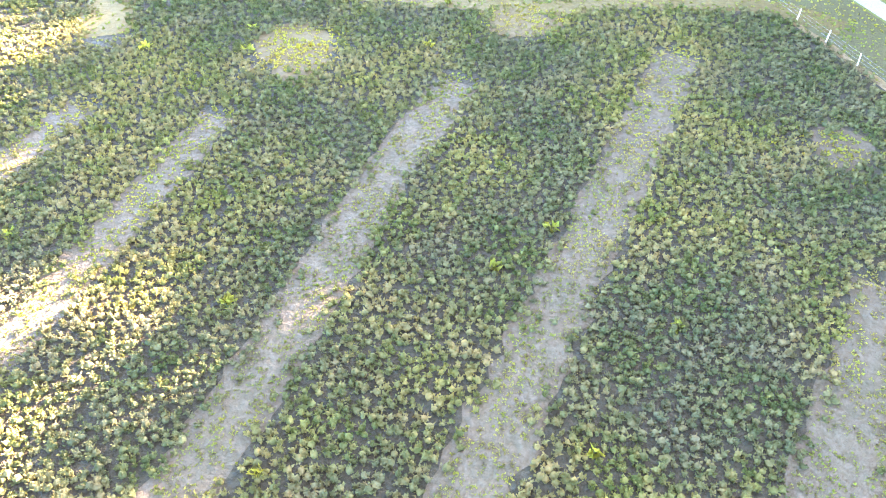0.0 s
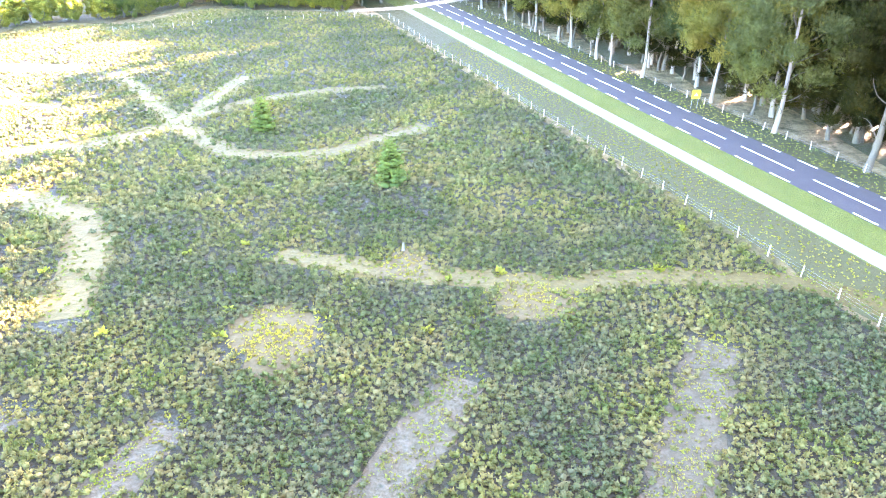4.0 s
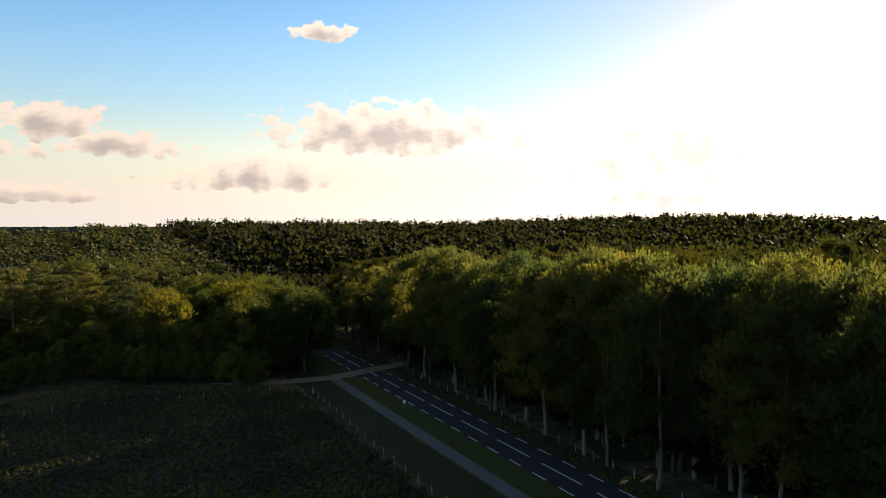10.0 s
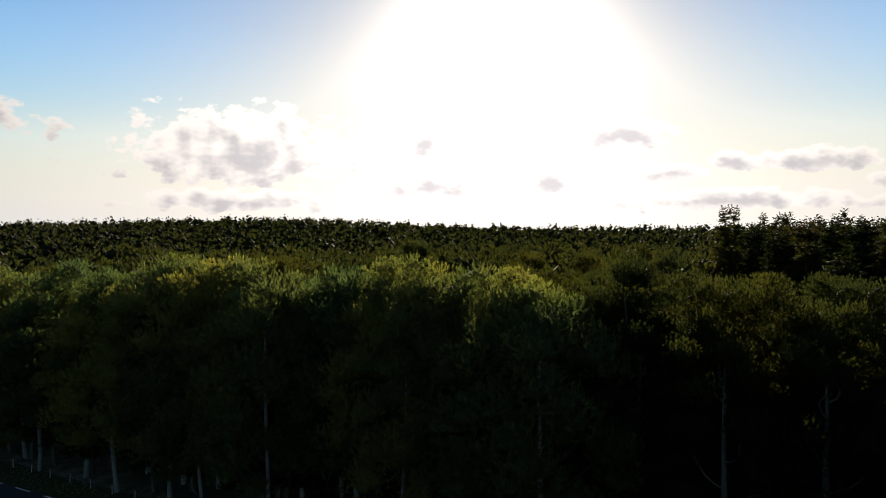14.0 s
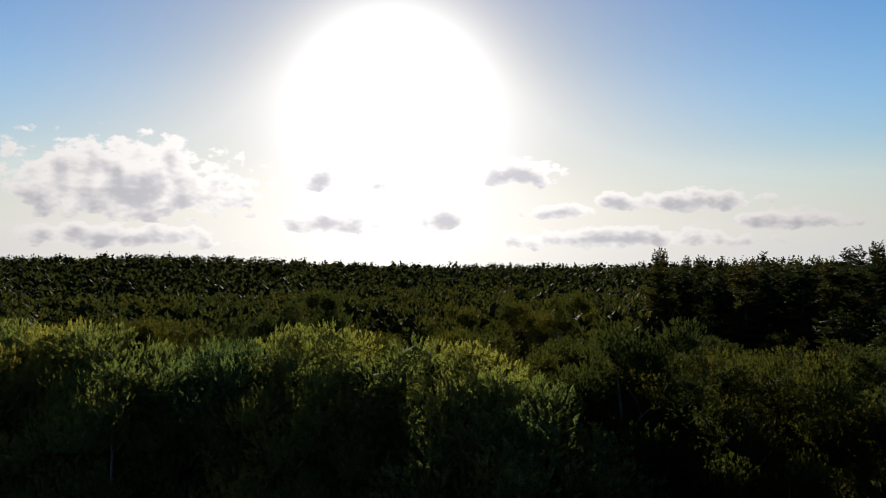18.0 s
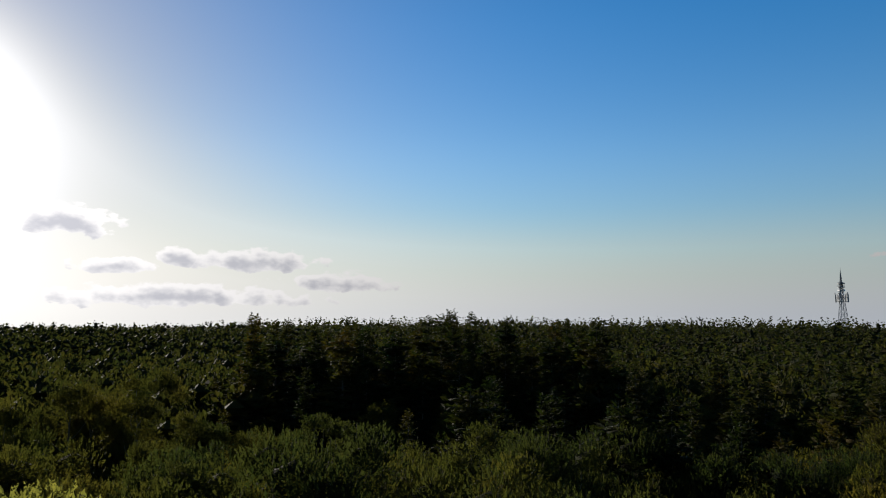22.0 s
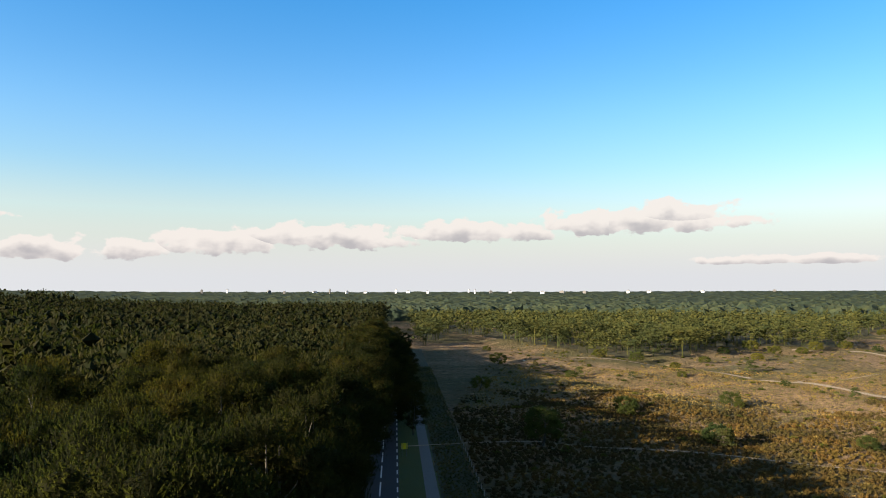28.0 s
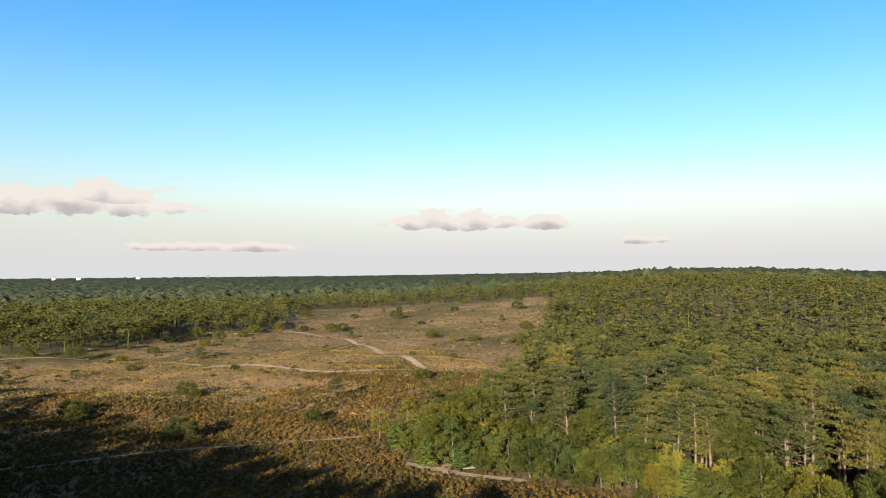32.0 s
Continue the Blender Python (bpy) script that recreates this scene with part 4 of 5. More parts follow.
def wood_stuff(name, spots, sizes, kinds, protos, material, label, wide=1.0):
    vs, fs, ts, n = [], [], [], 0
    r = np.random.default_rng(len(spots))
    zz = height(spots[:, 0], spots[:, 1])
    for (x, y), h, k, z in zip(spots, sizes, kinds, zz):
        v, f, g = protos[k]
        t = r.uniform(0, 6.28)
        c, s_ = math.cos(t), math.sin(t)
        w = v * [h * wide * r.uniform(1.0, 1.35), h * wide * r.uniform(1.0, 1.35), h]
        vs.append(np.stack([w[:, 0] * c - w[:, 1] * s_ + x, w[:, 0] * s_ + w[:, 1] * c + y, w[:, 2] + z], 1))
        fs.append(f + n)
        ts.append(g + n)
        n += len(v)
    return tagged(new(name, mesh_of(name, np.concatenate(vs), [np.concatenate(fs), np.concatenate(ts)], material)), label, "wood", kind="stuff")


def visible(x, y):
    az = np.degrees(np.arctan2(-(x - 25), y - 70))
    return (az < 36) | (az > 108)


F = np.concatenate([scatter(-340, -300, 380, 460, 8.8, 12), scatter(-900, -860, 860, 900, 10.2, 13)])
far_out = np.hypot(F[:, 0] - 30, F[:, 1] - 85) > 315
F = F[far_out == (np.arange(len(F)) >= len(scatter(-340, -300, 380, 460, 8.8, 12)))]
fx, fy = F.T
fd = np.hypot(fx - 30, fy - 85)
ra, rs = road_of(fx, fy)
keep = wooded(fx, fy) & visible(fx, fy) & (fd < 800)
fz0 = np.degrees(np.arctan2(-(fx - 30), fy - 88))
keep &= ~((ra > 7.0) & ((fd < 122) | ((fd < 195) & (fz0 > -101) & (fz0 < -72)))) & ~(inside(WEST_WOOD, fx, fy) & (np.hypot(fx - 49, fy - 81) < 205) & (fy < 45)) & ~((ra < -7) & (fy > 190) & (fy < 262) & (fx > -130))
keep &= ~((ra > 5) & (ra < 14) & (rs < 128) & (rs > -330))
fx, fy, fd, ra, rs = fx[keep], fy[keep], fd[keep], ra[keep], rs[keep]
faz = np.degrees(np.arctan2(-(fx - 30), fy - 88))
fr = np.random.default_rng(31)
tall = np.where(ra > 7, fr.uniform(21, 29, len(fx)), fr.uniform(10, 18.5, len(fx)))
tall = np.where((ra > -60) & (ra < 7) & (rs > 100), fr.uniform(16, 24, len(fx)), tall)
tall = np.where((faz < -138) & (ra > 7), fr.uniform(21, 26, len(fx)), tall)
tall = np.where((fy < -250) & (ra < 0), fr.uniform(9.5, 17.5, len(fx)), tall)
tall = np.where((rs > 135) & (rs < 270) & (ra > -25) & (ra < 90), fr.uniform(11, 17, len(fx)), tall)
spruce = (ra < 0) & (fd > 300) & (faz > 95) & (faz < 170) & (fr.uniform(size=len(fx)) < 0.45)
cone = spruce | ((faz > -128) & (faz < -72) & (fr.uniform(size=len(fx)) < 0.75))
kind = np.where(cone, 2 + 3 * fr.integers(0, 4, len(fx)), fr.choice([0, 1, 3, 4, 6, 7, 9, 10], len(fx)))
for name, sel, protos, mat, label in (
    ("wood_east", (ra > 7) & (fd < 250), FINE, M_BEECH_FAR_SHADED, "mixed wood of beech and larch seen over its tops"),
    ("wood_east_far", (ra > 7) & (fd >= 250), COARSE, M_BEECH_FAR_SHADED, "rolling green wood beyond the road"),
    ("wood_west", (ra <= 7) & ((fd < 300) | (fy < -250) & (fd < 500)), FINE, M_PINE_FAR, "grey-green pine wood round the heath"),
    ("wood_west_far", (ra <= 7) & ~((fd < 300) | (fy < -250) & (fd < 500)), COARSE, M_PINE_FAR, "distant pine wood behind the heath"),
):
    wood_stuff(name, np.stack([fx[sel], fy[sel]], 1), tall[sel], kind[sel], protos, mat, label, 1.35 if "west" in name else 1.0)

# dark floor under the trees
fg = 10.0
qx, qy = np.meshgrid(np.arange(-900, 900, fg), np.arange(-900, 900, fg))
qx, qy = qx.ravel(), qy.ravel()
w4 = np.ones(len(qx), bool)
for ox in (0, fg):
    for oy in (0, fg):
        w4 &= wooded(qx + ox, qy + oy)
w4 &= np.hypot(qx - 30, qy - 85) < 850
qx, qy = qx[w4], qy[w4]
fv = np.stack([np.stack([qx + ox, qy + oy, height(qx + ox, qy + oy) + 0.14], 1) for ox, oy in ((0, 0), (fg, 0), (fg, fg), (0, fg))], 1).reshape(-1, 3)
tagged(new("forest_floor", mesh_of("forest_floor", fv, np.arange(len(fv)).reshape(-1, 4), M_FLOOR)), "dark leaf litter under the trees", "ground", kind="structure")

# canopy to the horizon
def canopy():
    cv, cf = [], []
    radii = np.geomspace(770, 4900, 130)
    count = 900
    an = np.linspace(0, 2 * np.pi, count, endpoint=False)
    rr, aa = np.meshgrid(radii, an, indexing="ij")
    x, y = 30 + rr * np.cos(aa), 60 + rr * np.sin(aa)
    z = height(x, y) + 13 + rng.normal(size=x.shape) * 2.3
    z[0] = height(x[0], y[0]) - 1.0
    v = np.stack([x, y, z], -1).reshape(-1, 3)
    i, j = np.meshgrid(np.arange(len(radii) - 1), np.arange(count), indexing="ij")
    k = (j + 1) % count
    f = np.stack([i * count + j, (i + 1) * count + j, (i + 1) * count + k, i * count + k], -1).reshape(-1, 4)
    return v, f


tagged(new("far_woods", mesh_of("far_woods", *canopy(), M_CANOPY)), "dark green woods stretching to the horizon", "wood", kind="stuff")


# dark peat and litter between the heather stems
hg = 2.5
qa, qs = np.meshgrid(np.arange(-149.6, -19.7, hg), np.arange(-98, 110, hg))
qa, qs = qa.ravel(), qs.ravel()
cell = [np.stack([R0[0] + RN[0] * (qa + oa) + RU[0] * (qs + os_), R0[1] + RN[1] * (qa + oa) + RU[1] * (qs + os_)], 1) for oa, os_ in ((0, 0), (hg, 0), (hg, hg), (0, hg))]
w4 = np.all([inside(HEATH, c[:, 0], c[:, 1]) for c in cell], 0)
fv = np.stack([np.c_[c[w4], height(*c[w4].T) + 0.012] for c in cell], 1).reshape(-1, 3)
M_PEAT = two_tone("peat_litter", (0.022, 0.020, 0.010), (0.036, 0.031, 0.016), 0.15, (0.014, 0.014, 0.007), 2.5, bump=0.8, dist=0.2)
tagged(new("peat_soil", mesh_of("peat_soil", fv, np.arange(len(fv)).reshape(-1, 4), M_PEAT)), "dark peaty soil under the heather", "ground", kind="structure")

# ---- tracks and lanes on the heath ----
M_PATCH = two_tone("bare_peaty_sand", (0.050, 0.033, 0.010), (0.035, 0.025, 0.008), 0.5, (0.060, 0.041, 0.014), 1.8, bump=0.6, dist=0.1)
M_TRACK = two_tone("trodden_grass", (0.062, 0.044, 0.0115), (0.078, 0.055, 0.015), 0.4, (0.047, 0.036, 0.009), 2.0, bump=0.6, dist=0.1)
LANES = [([(-38, 28), (-27, 49)], 3.2), ([(-31, 10), (-24, 26), (-20, 36), (-15.5, 47)], 3.4), ([(-19, 2), (-12, 16), (-7, 27), (-2, 39), (4.3, 50.5)], 4.0), ([(-6, 1), (2.5, 15), (8, 25), (13.5, 34.5), (24.3, 53.5)], 4.2),
         ([(12, 3), (21, 14), (27.5, 22.5), (30, 26)], 4.6)]
TRACKS = [([(-12, 70), (-8, 68.5), (-1, 66), (5, 64.5), (10, 64), (15, 62.5), (21, 64), (29, 63), (36, 62), (41, 57)], 2.2), ([(-44, 86), (-34, 80), (-30, 72), (-28, 60)], 3.4),
          ([(-51, 140), (-38, 120), (-32, 110), (-22, 97), (-10, 96.5), (4, 107)], 2.6), ([(-27, 136), (-30, 120), (-33, 109), (-41, 102), (-55, 99), (-75, 97)], 2.8), ([(-33, 111), (-28, 116), (-23, 121), (-12, 126), (-2, 127)], 2.2),
          ([(-53, 119), (-63, 123), (-80, 120)], 2.4), ([(-90, 150), (-74, 145), (-60, 143)], 4.0)]
for n, (pts, w) in enumerate(LANES):
    strip("mown_lane", pts, w, 0.03 + 0.004 * n, M_LANE, "pale mown lane through the heather", "lane", 0.12, 1.0, 40 + n)
for n, (pts, w) in enumerate(TRACKS):
    strip("trodden_track", pts, w * 1.45, 0.024 + 0.005 * n, M_TRACK, "trodden grassy track across the heath", "track", 0.15, 1.2, 60 + n)
SANDS = [([(60, -285), (8, -245), (-29, -212), (-56, -174), (-80, -152), (-100, -139), (-113, -119)], 2.6), ([(-60, -352), (-90, -349), (-108, -300), (-97, -216), (-91, -173), (-87, -153)], 3.0), ([tuple(at_road(-4, -172)), (74, -77), (58, -83), (38, -79), (18, -75), (-4, -73), (-19, -69.5)], 0.8),
         ([(-17, -44), (-20, -35), (-30, -22)], 2.0), ([(-113, -122), (-140, -150), (-118, -165)], 1.4), ([(-29, -213), (-70, -235), (-108, -262)], 1.2)]
for n, (pts, w) in enumerate(SANDS):
    strip("sand_path", pts, w, 0.09 + 0.005 * n, M_SAND, "pale sandy footpath winding over the heath", "path", 0.14, 2.0, 80 + n)


def patch(x, y, rx, ry, lift, material, label, seed):
    r = np.random.default_rng(seed)
    n = 40
    t = np.arange(n) * 2 * np.pi / n
    q = 1 + 0.16 * np.sin(2 * t + seed) + 0.12 * np.sin(3 * t + 2 * seed) + 0.08 * r.normal(size=n)
    px, py = x + rx * q * np.cos(t), y + ry * q * np.sin(t)
    v = np.concatenate([[[x, y, lift]], np.c_[px, py, np.full(n, lift)]])
    i = np.arange(n)
    f = np.stack([np.zeros(n, int), 1 + i, 1 + (i + 1) % n], 1)
    tagged(new("bare_patch", mesh_of("bare_patch", v, f, material)), label, "patch", kind="structure")


patch(-10, 56.5, 3.4, 5.2, 0.028, M_PATCH, "pale bare patch among the heather", 3)
patch(11.0, 60.0, 4.2, 2.4, 0.064, M_PATCH, "small sandy hollow in the heather", 4)
patch(0.5, 67.0, 2.6, 2.6, 0.068, M_PATCH, "sandy spot with a pale stump", 5)
patch(-23, -36, 5.0, 2.6, 0.075, M_SAND, "bare sand beside fallen trunks", 6)
patch(33, 40, 2.2, 3.0, 0.028, M_LANE, "grey bare patch among the heather", 7)

# ---- heather and tufts ----
def near_line(x, y, lines, extra):
    hit = np.zeros(len(x), bool)
    for pts, w in lines:
        pts = np.asarray(pts, float)
        for p, q in zip(pts[:-1], pts[1:]):
            t = np.clip(((x - p[0]) * (q - p)[0] + (y - p[1]) * (q - p)[1]) / ((q - p) @ (q - p)), 0, 1)
            hit |= np.hypot(x - p[0] - t * (q - p)[0], y - p[1] - t * (q - p)[1]) < w * 0.5 + extra
    return hit


def bushy(name, P, r, per, size, tall_, material, label, category, spread=0.5):
    """Low growth: per sprays at each spot, fanning out and up."""
    n = len(P)
    sc = r.uniform(0.65, 1.25, n)
    base = np.repeat(np.c_[P, height(*P.T)], per, 0)
    sc = np.repeat(sc, per)[:, None]
    d = unit(r.normal(size=(n * per, 3)) * [spread * 2, spread * 2, 0.3] + [0, 0, 0.8])
    c = base + d * sc * size * [1, 1, tall_] * r.uniform(0.35, 0.75, (n * per, 1))
    v, f = sprays(r, c, d, size * 0.9, size * 0.62)
    return tagged(new(name, mesh_of(name, v, f, material)), label, category, kind="stuff")


def heather_bushes(name, P, r, per, rad, size, material, label):
    """Rounded heather bushes: short upright sprigs over a dome, dark between them."""
    n = len(P)
    R = np.repeat(rad * r.uniform(0.6, 1.3, n), per)[:, None]
    tall_ = np.repeat(r.uniform(0.75, 1.5, n), per)[:, None]
    base = np.repeat(np.c_[P, height(*P.T)], per, 0)
    d = unit(r.normal(size=(n * per, 3)) * [1.0, 1.0, 0.55] + [0, 0, 0.62])
    d[:, 2] = np.abs(d[:, 2])
    c = base + d * R * np.c_[np.ones(n * per), np.ones(n * per), 0.95 * tall_[:, 0]] * r.uniform(0.75, 1.05, (n * per, 1)) + [0, 0, 0.08]
    v, f = sprays(r, c, d + [0, 0, 0.35] + r.normal(size=(n * per, 3)) * 0.3, size, size * 0.62)
    # the twiggy heart of each bush
    k = R[::per] * 0.72
    cv = np.c_[P, height(*P.T) + 0.1][:, None] + ICO_V[None] * r.uniform(0.75, 1.2, (n, 12, 1)) * np.concatenate([k, k, k * 0.85 * tall_[::per]], 1)[:, None]
    cf = ICO_F[None] + 12 * np.arange(n)[:, None, None] + len(v)
    me = mesh_of(name, np.concatenate([v, cv.reshape(-1, 3)]), [f, cf.reshape(-1, 3)], material)
    return tagged(new(name, me), label, "heather", kind="stuff")


hr = np.random.default_rng(77)
H = np.concatenate([scatter(-50, 8, 44, 104, 0.52, 70), scatter(-95, 60, 44, 140, 0.85, 84), scatter(-110, 110, 40, 198, 1.05, 71)])
hd = np.hypot(H[:, 0] - 5, H[:, 1] - 20) + np.random.default_rng(85).normal(size=len(H)) * 9
n1, n2 = len(scatter(-50, 8, 44, 104, 0.52, 70)), len(scatter(-95, 60, 44, 140, 0.85, 84))
hi = np.arange(len(H))
H = H[np.where(hi < n1, hd < 66, np.where(hi < n1 + n2, (hd >= 62) & (hd < 112), hd >= 106))]
ha, hs = road_of(*H.T)
patches = [(-10, 56.5, 4.2), (11, 60, 3.2), (0.5, 67, 2.3), (33, 40, 2.4)]
ok = ha < -19.3 + hr.normal(size=len(H)) * 0.5
for lines, rim in ((LANES, 0.0), (TRACKS, 0.7)):
    ok &= (~near_line(H[:, 0], H[:, 1], lines, rim - 0.8) | (hr.uniform(size=len(H)) < 0.07)) & (~near_line(H[:, 0], H[:, 1], lines, rim) | (hr.uniform(size=len(H)) < 0.4))
for x, y, q in patches:
    ok &= np.hypot(H[:, 0] - x, H[:, 1] - y) > q + hr.normal(size=len(H)) * 0.5
H = H[ok & inside(HEATH, H[:, 0], H[:, 1])]
hn = np.hypot(H[:, 0] - 5, H[:, 1] - 20)
heather_bushes("heather", H[hn < 66], hr, 11, 0.285, 0.25, M_HEATHER, "thick grey-green heather covering the moor")
heather_bushes("heather_north", H[hn >= 66], hr, 7, 0.46, 0.36, M_HEATHER, "grey-green and brown heather before the north wood")
G = scatter(-45, 2, 35, 60, 0.36, 75)
G = G[near_line(G[:, 0], G[:, 1], LANES, -0.3) & (hr.uniform(size=len(G)) < 0.25 + 0.75 * (np.sin(G[:, 0] * 1.9 + 2 * np.sin(G[:, 1] * 0.8)) * np.sin(G[:, 1] * 1.3 + np.sin(G[:, 0] * 1.1)) > -0.1))]
bushy("grass_tufts", G, hr, 6, 0.24, 0.6, M_TUFT, "yellow-green grass tufts in the mown lanes", "grass")
SH = scatter(-120, -240, 90, 14, 1.25, 79)
sa, ss_ = road_of(*SH.T)
SH = SH[(sa < -19.5) & (SH[:, 1] < 7.5) & inside(HEATH, *SH.T) & ~near_line(SH[:, 0], SH[:, 1], SANDS, 0.4) & (hr.uniform(size=len(SH)) < 0.8)]
ling = smooth(-190, -95, SH[:, 1] + 22 * np.sin(SH[:, 0] * 0.06 + 1.5 * np.sin(SH[:, 1] * 0.05))) + 0.25 * np.sin(SH[:, 0] * 0.21 + 2 * np.sin(SH[:, 1] * 0.17)) > hr.uniform(0.2, 0.8, len(SH))
bushy("moor_grass", SH[~ling], hr, 4, 0.5, 0.5, M_MOOR, "pale brown grass and heather of the open moor", "grass")
heather_bushes("dark_heather", SH[ling], hr, 7, 0.62, 0.42, M_LING, "dark olive-brown heather on the near moor")
SC = scatter(-330, -500, 95, -45, 9.0, 83, 0.6)
SC = SC[(road_of(*SC.T)[0] < -24) & inside(HEATH, *SC.T) & ~near_line(SC[:, 0], SC[:, 1], SANDS, 1.0) & (hr.uniform(size=len(SC)) < 0.3)]
bushy("scrub", SC, hr, 60, 1.1, 0.7, M_OAK, "low dark scrub dotted over the heath", "bushes", 0.8)
TU = scatter(-260, -400, 95, -10, 4.2, 86, 0.6)
TU = TU[(road_of(*TU.T)[0] < -22) & inside(HEATH, *TU.T) & ~near_line(TU[:, 0], TU[:, 1], SANDS, 0.8) & (hr.uniform(size=len(TU)) < 0.35)]
bushy("tussocks", TU, hr, 26, 0.75, 0.7, M_MOOR, "brown tussocks of grass and heather on the moor", "heather", 0.8)
BW = scatter(-45, 10, 40, 75, 7.5, 81)
BW = BW[(road_of(*BW.T)[0] < -20) & ~near_line(BW[:, 0], BW[:, 1], LANES, 0.5) & (hr.uniform(size=len(BW)) < 0.3)]
bushy("seedlings", BW, hr, 14, 0.7, 0.9, M_YOUNG, "light green seedlings dotted in the heather", "plants")

PT = np.concatenate([np.array([x, y]) + hr.normal(size=(int(22 * q * q), 2)) * q * 0.62 for x, y, q in patches])
bushy("patch_grass", PT, hr, 4, 0.32, 0.5, M_TUFT, "thin dry grass creeping over bare patches", "grass")
TG = scatter(-80, 50, 44, 145, 0.8, 76)
TG = TG[near_line(TG[:, 0], TG[:, 1], TRACKS, 0.9) & (~near_line(TG[:, 0], TG[:, 1], TRACKS, -0.8) | (hr.uniform(size=len(TG)) < 0.3))]
bushy("track_grass", TG, hr, 5, 0.34, 0.5, M_TUFT, "dry grass along the trodden tracks", "grass")
V = np.concatenate([np.array([at_road(q[0], q[1]) for q in scatter(-18.6, -60, -11.2, 70, 0.75, 72)]), np.array([at_road(q[0], q[1]) for q in scatter(3.9, -40, 8.6, 110, 0.8, 73)])])
bushy("verge_tufts", V, hr, 4, 0.30, 0.5, M_TUFT, "uneven grass tufts on the road verges", "grass")

# tufts added to deepen the tree shade on this verge
RV = np.array([at_road(q[0], q[1]) for q in scatter(-18.8, -330, -11.3, -60, 0.85, 74)])
bushy("rank_verge", RV, hr, 5, 0.5, 0.6, M_HEATHER, "grass and heather tufts added to darken the shaded verge", "grass")

# ---- road markings ----
def mark(a, s0, s1, w):
    p = [at_road(a - w / 2, s0), at_road(a + w / 2, s0), at_road(a + w / 2, s1), at_road(a - w / 2, s1)]
    return np.array([[*q, z] for z in (0.053, 0.058) for q in p]), np.array([[4, 5, 6, 7], [0, 1, 5, 4], [1, 2, 6, 5], [2, 3, 7, 6], [3, 0, 4, 7]])


line_paint = tagged(new("lane_markings"), "white dashed centre and edge lines", "road marking", kind="structure")
for k in range(-26, 12):
    s0 = k * 12.05 - 0.05
    part("centre_dash", mesh_of("centre_dash", *mark(0, s0 + 1.6, s0 + 10.6, 0.28), M_PAINT), line_paint)
for side in (-1, 1):
    for k in range(-40, 24):
        s0 = k * 6.02 + 1.0 * side
        part("edge_dash", mesh_of("edge_dash", *mark(side * 3.2, s0, s0 + 3.1, 0.26), M_PAINT), line_paint)

# ---- fences ----
def fence(points, gap, label, tall_=1.2):
    pts = np.asarray(points, float)
    d = np.concatenate([[0], np.cumsum(np.hypot(*np.diff(pts, axis=0).T))])
    f = new("wire_fence")
    f.location = (*pts[0], 0)
    r = np.random.default_rng(int(d[-1]))
    post_mesh = None
    spots = []
    for t in np.arange(0, d[-1], gap):
        x, y = np.interp(t, d, pts[:, 0]), np.interp(t, d, pts[:, 1])
        spots.append((x, y))
        if post_mesh is None:
            v, q = tube(np.array([[0, 0, -0.2], [0, 0, 0.6], [0, 0, tall_ - 0.04], [0, 0, tall_]]), [0.07, 0.065, 0.06, 0.035], 8)
            q = np.concatenate([q, [[24, 25, 26, 27], [24, 27, 28, 31], [28, 29, 30, 31]]])
            post_mesh = mesh_of("post", v, q, M_WOOD)
        part("post", post_mesh, f, at=Matrix.Translation((x - pts[0, 0], y - pts[0, 1], 0)) @ Euler((r.normal() * 0.03, r.normal() * 0.03, r.uniform(0, 3))).to_matrix().to_4x4())
    sp = np.array(spots)
    for z in (0.45, 0.75, 1.05):
        line = np.c_[sp - pts[0], np.full(len(sp), z)]
        part("wire", mesh_of("wire", *tube(line, np.full(len(line), 0.008), 3), M_STEEL), f)
    return tagged(f, label, "fence")


fence([at_road(-18.6, s) for s in np.linspace(-190, 60, 9)] + [np.array(FCORNER)], 4.1, "weathered wooden post and wire fence along the heath")
fence([FCORNER, (-15, 191), (-28, 186), (-43, 182), (-60, 178), (-72, 172), (-84, 164), (-110, 150)], 4.3, "weathered post and wire fence before the north wood")
fence([at_road(7.6, s) for s in np.linspace(-140, 122, 7)], 4.2, "weathered post and wire fence before the beeches")

# ---- signs ----
def rounded_plate(w, h, t, rad=0.06):
    bm = bmesh.new()
    bmesh.ops.create_cube(bm, size=1.0, matrix=Matrix.Diagonal((w, t, h, 1)))
    ed = [e for e in bm.edges if abs(e.verts[0].co.x - e.verts[1].co.x) < 1e-5 and abs(e.verts[0].co.z - e.verts[1].co.z) < 1e-5]
    bmesh.ops.bevel(bm, geom=ed, offset=rad, segments=4, affect="EDGES")
    return bm


def bm_part(name, bm, material, parent, label="", at=None):
    me = bpy.data.meshes.new(name)
    bm.to_mesh(me)
    bm.free()
    me.materials.append(material)
    return part(name, me, parent, label, at)


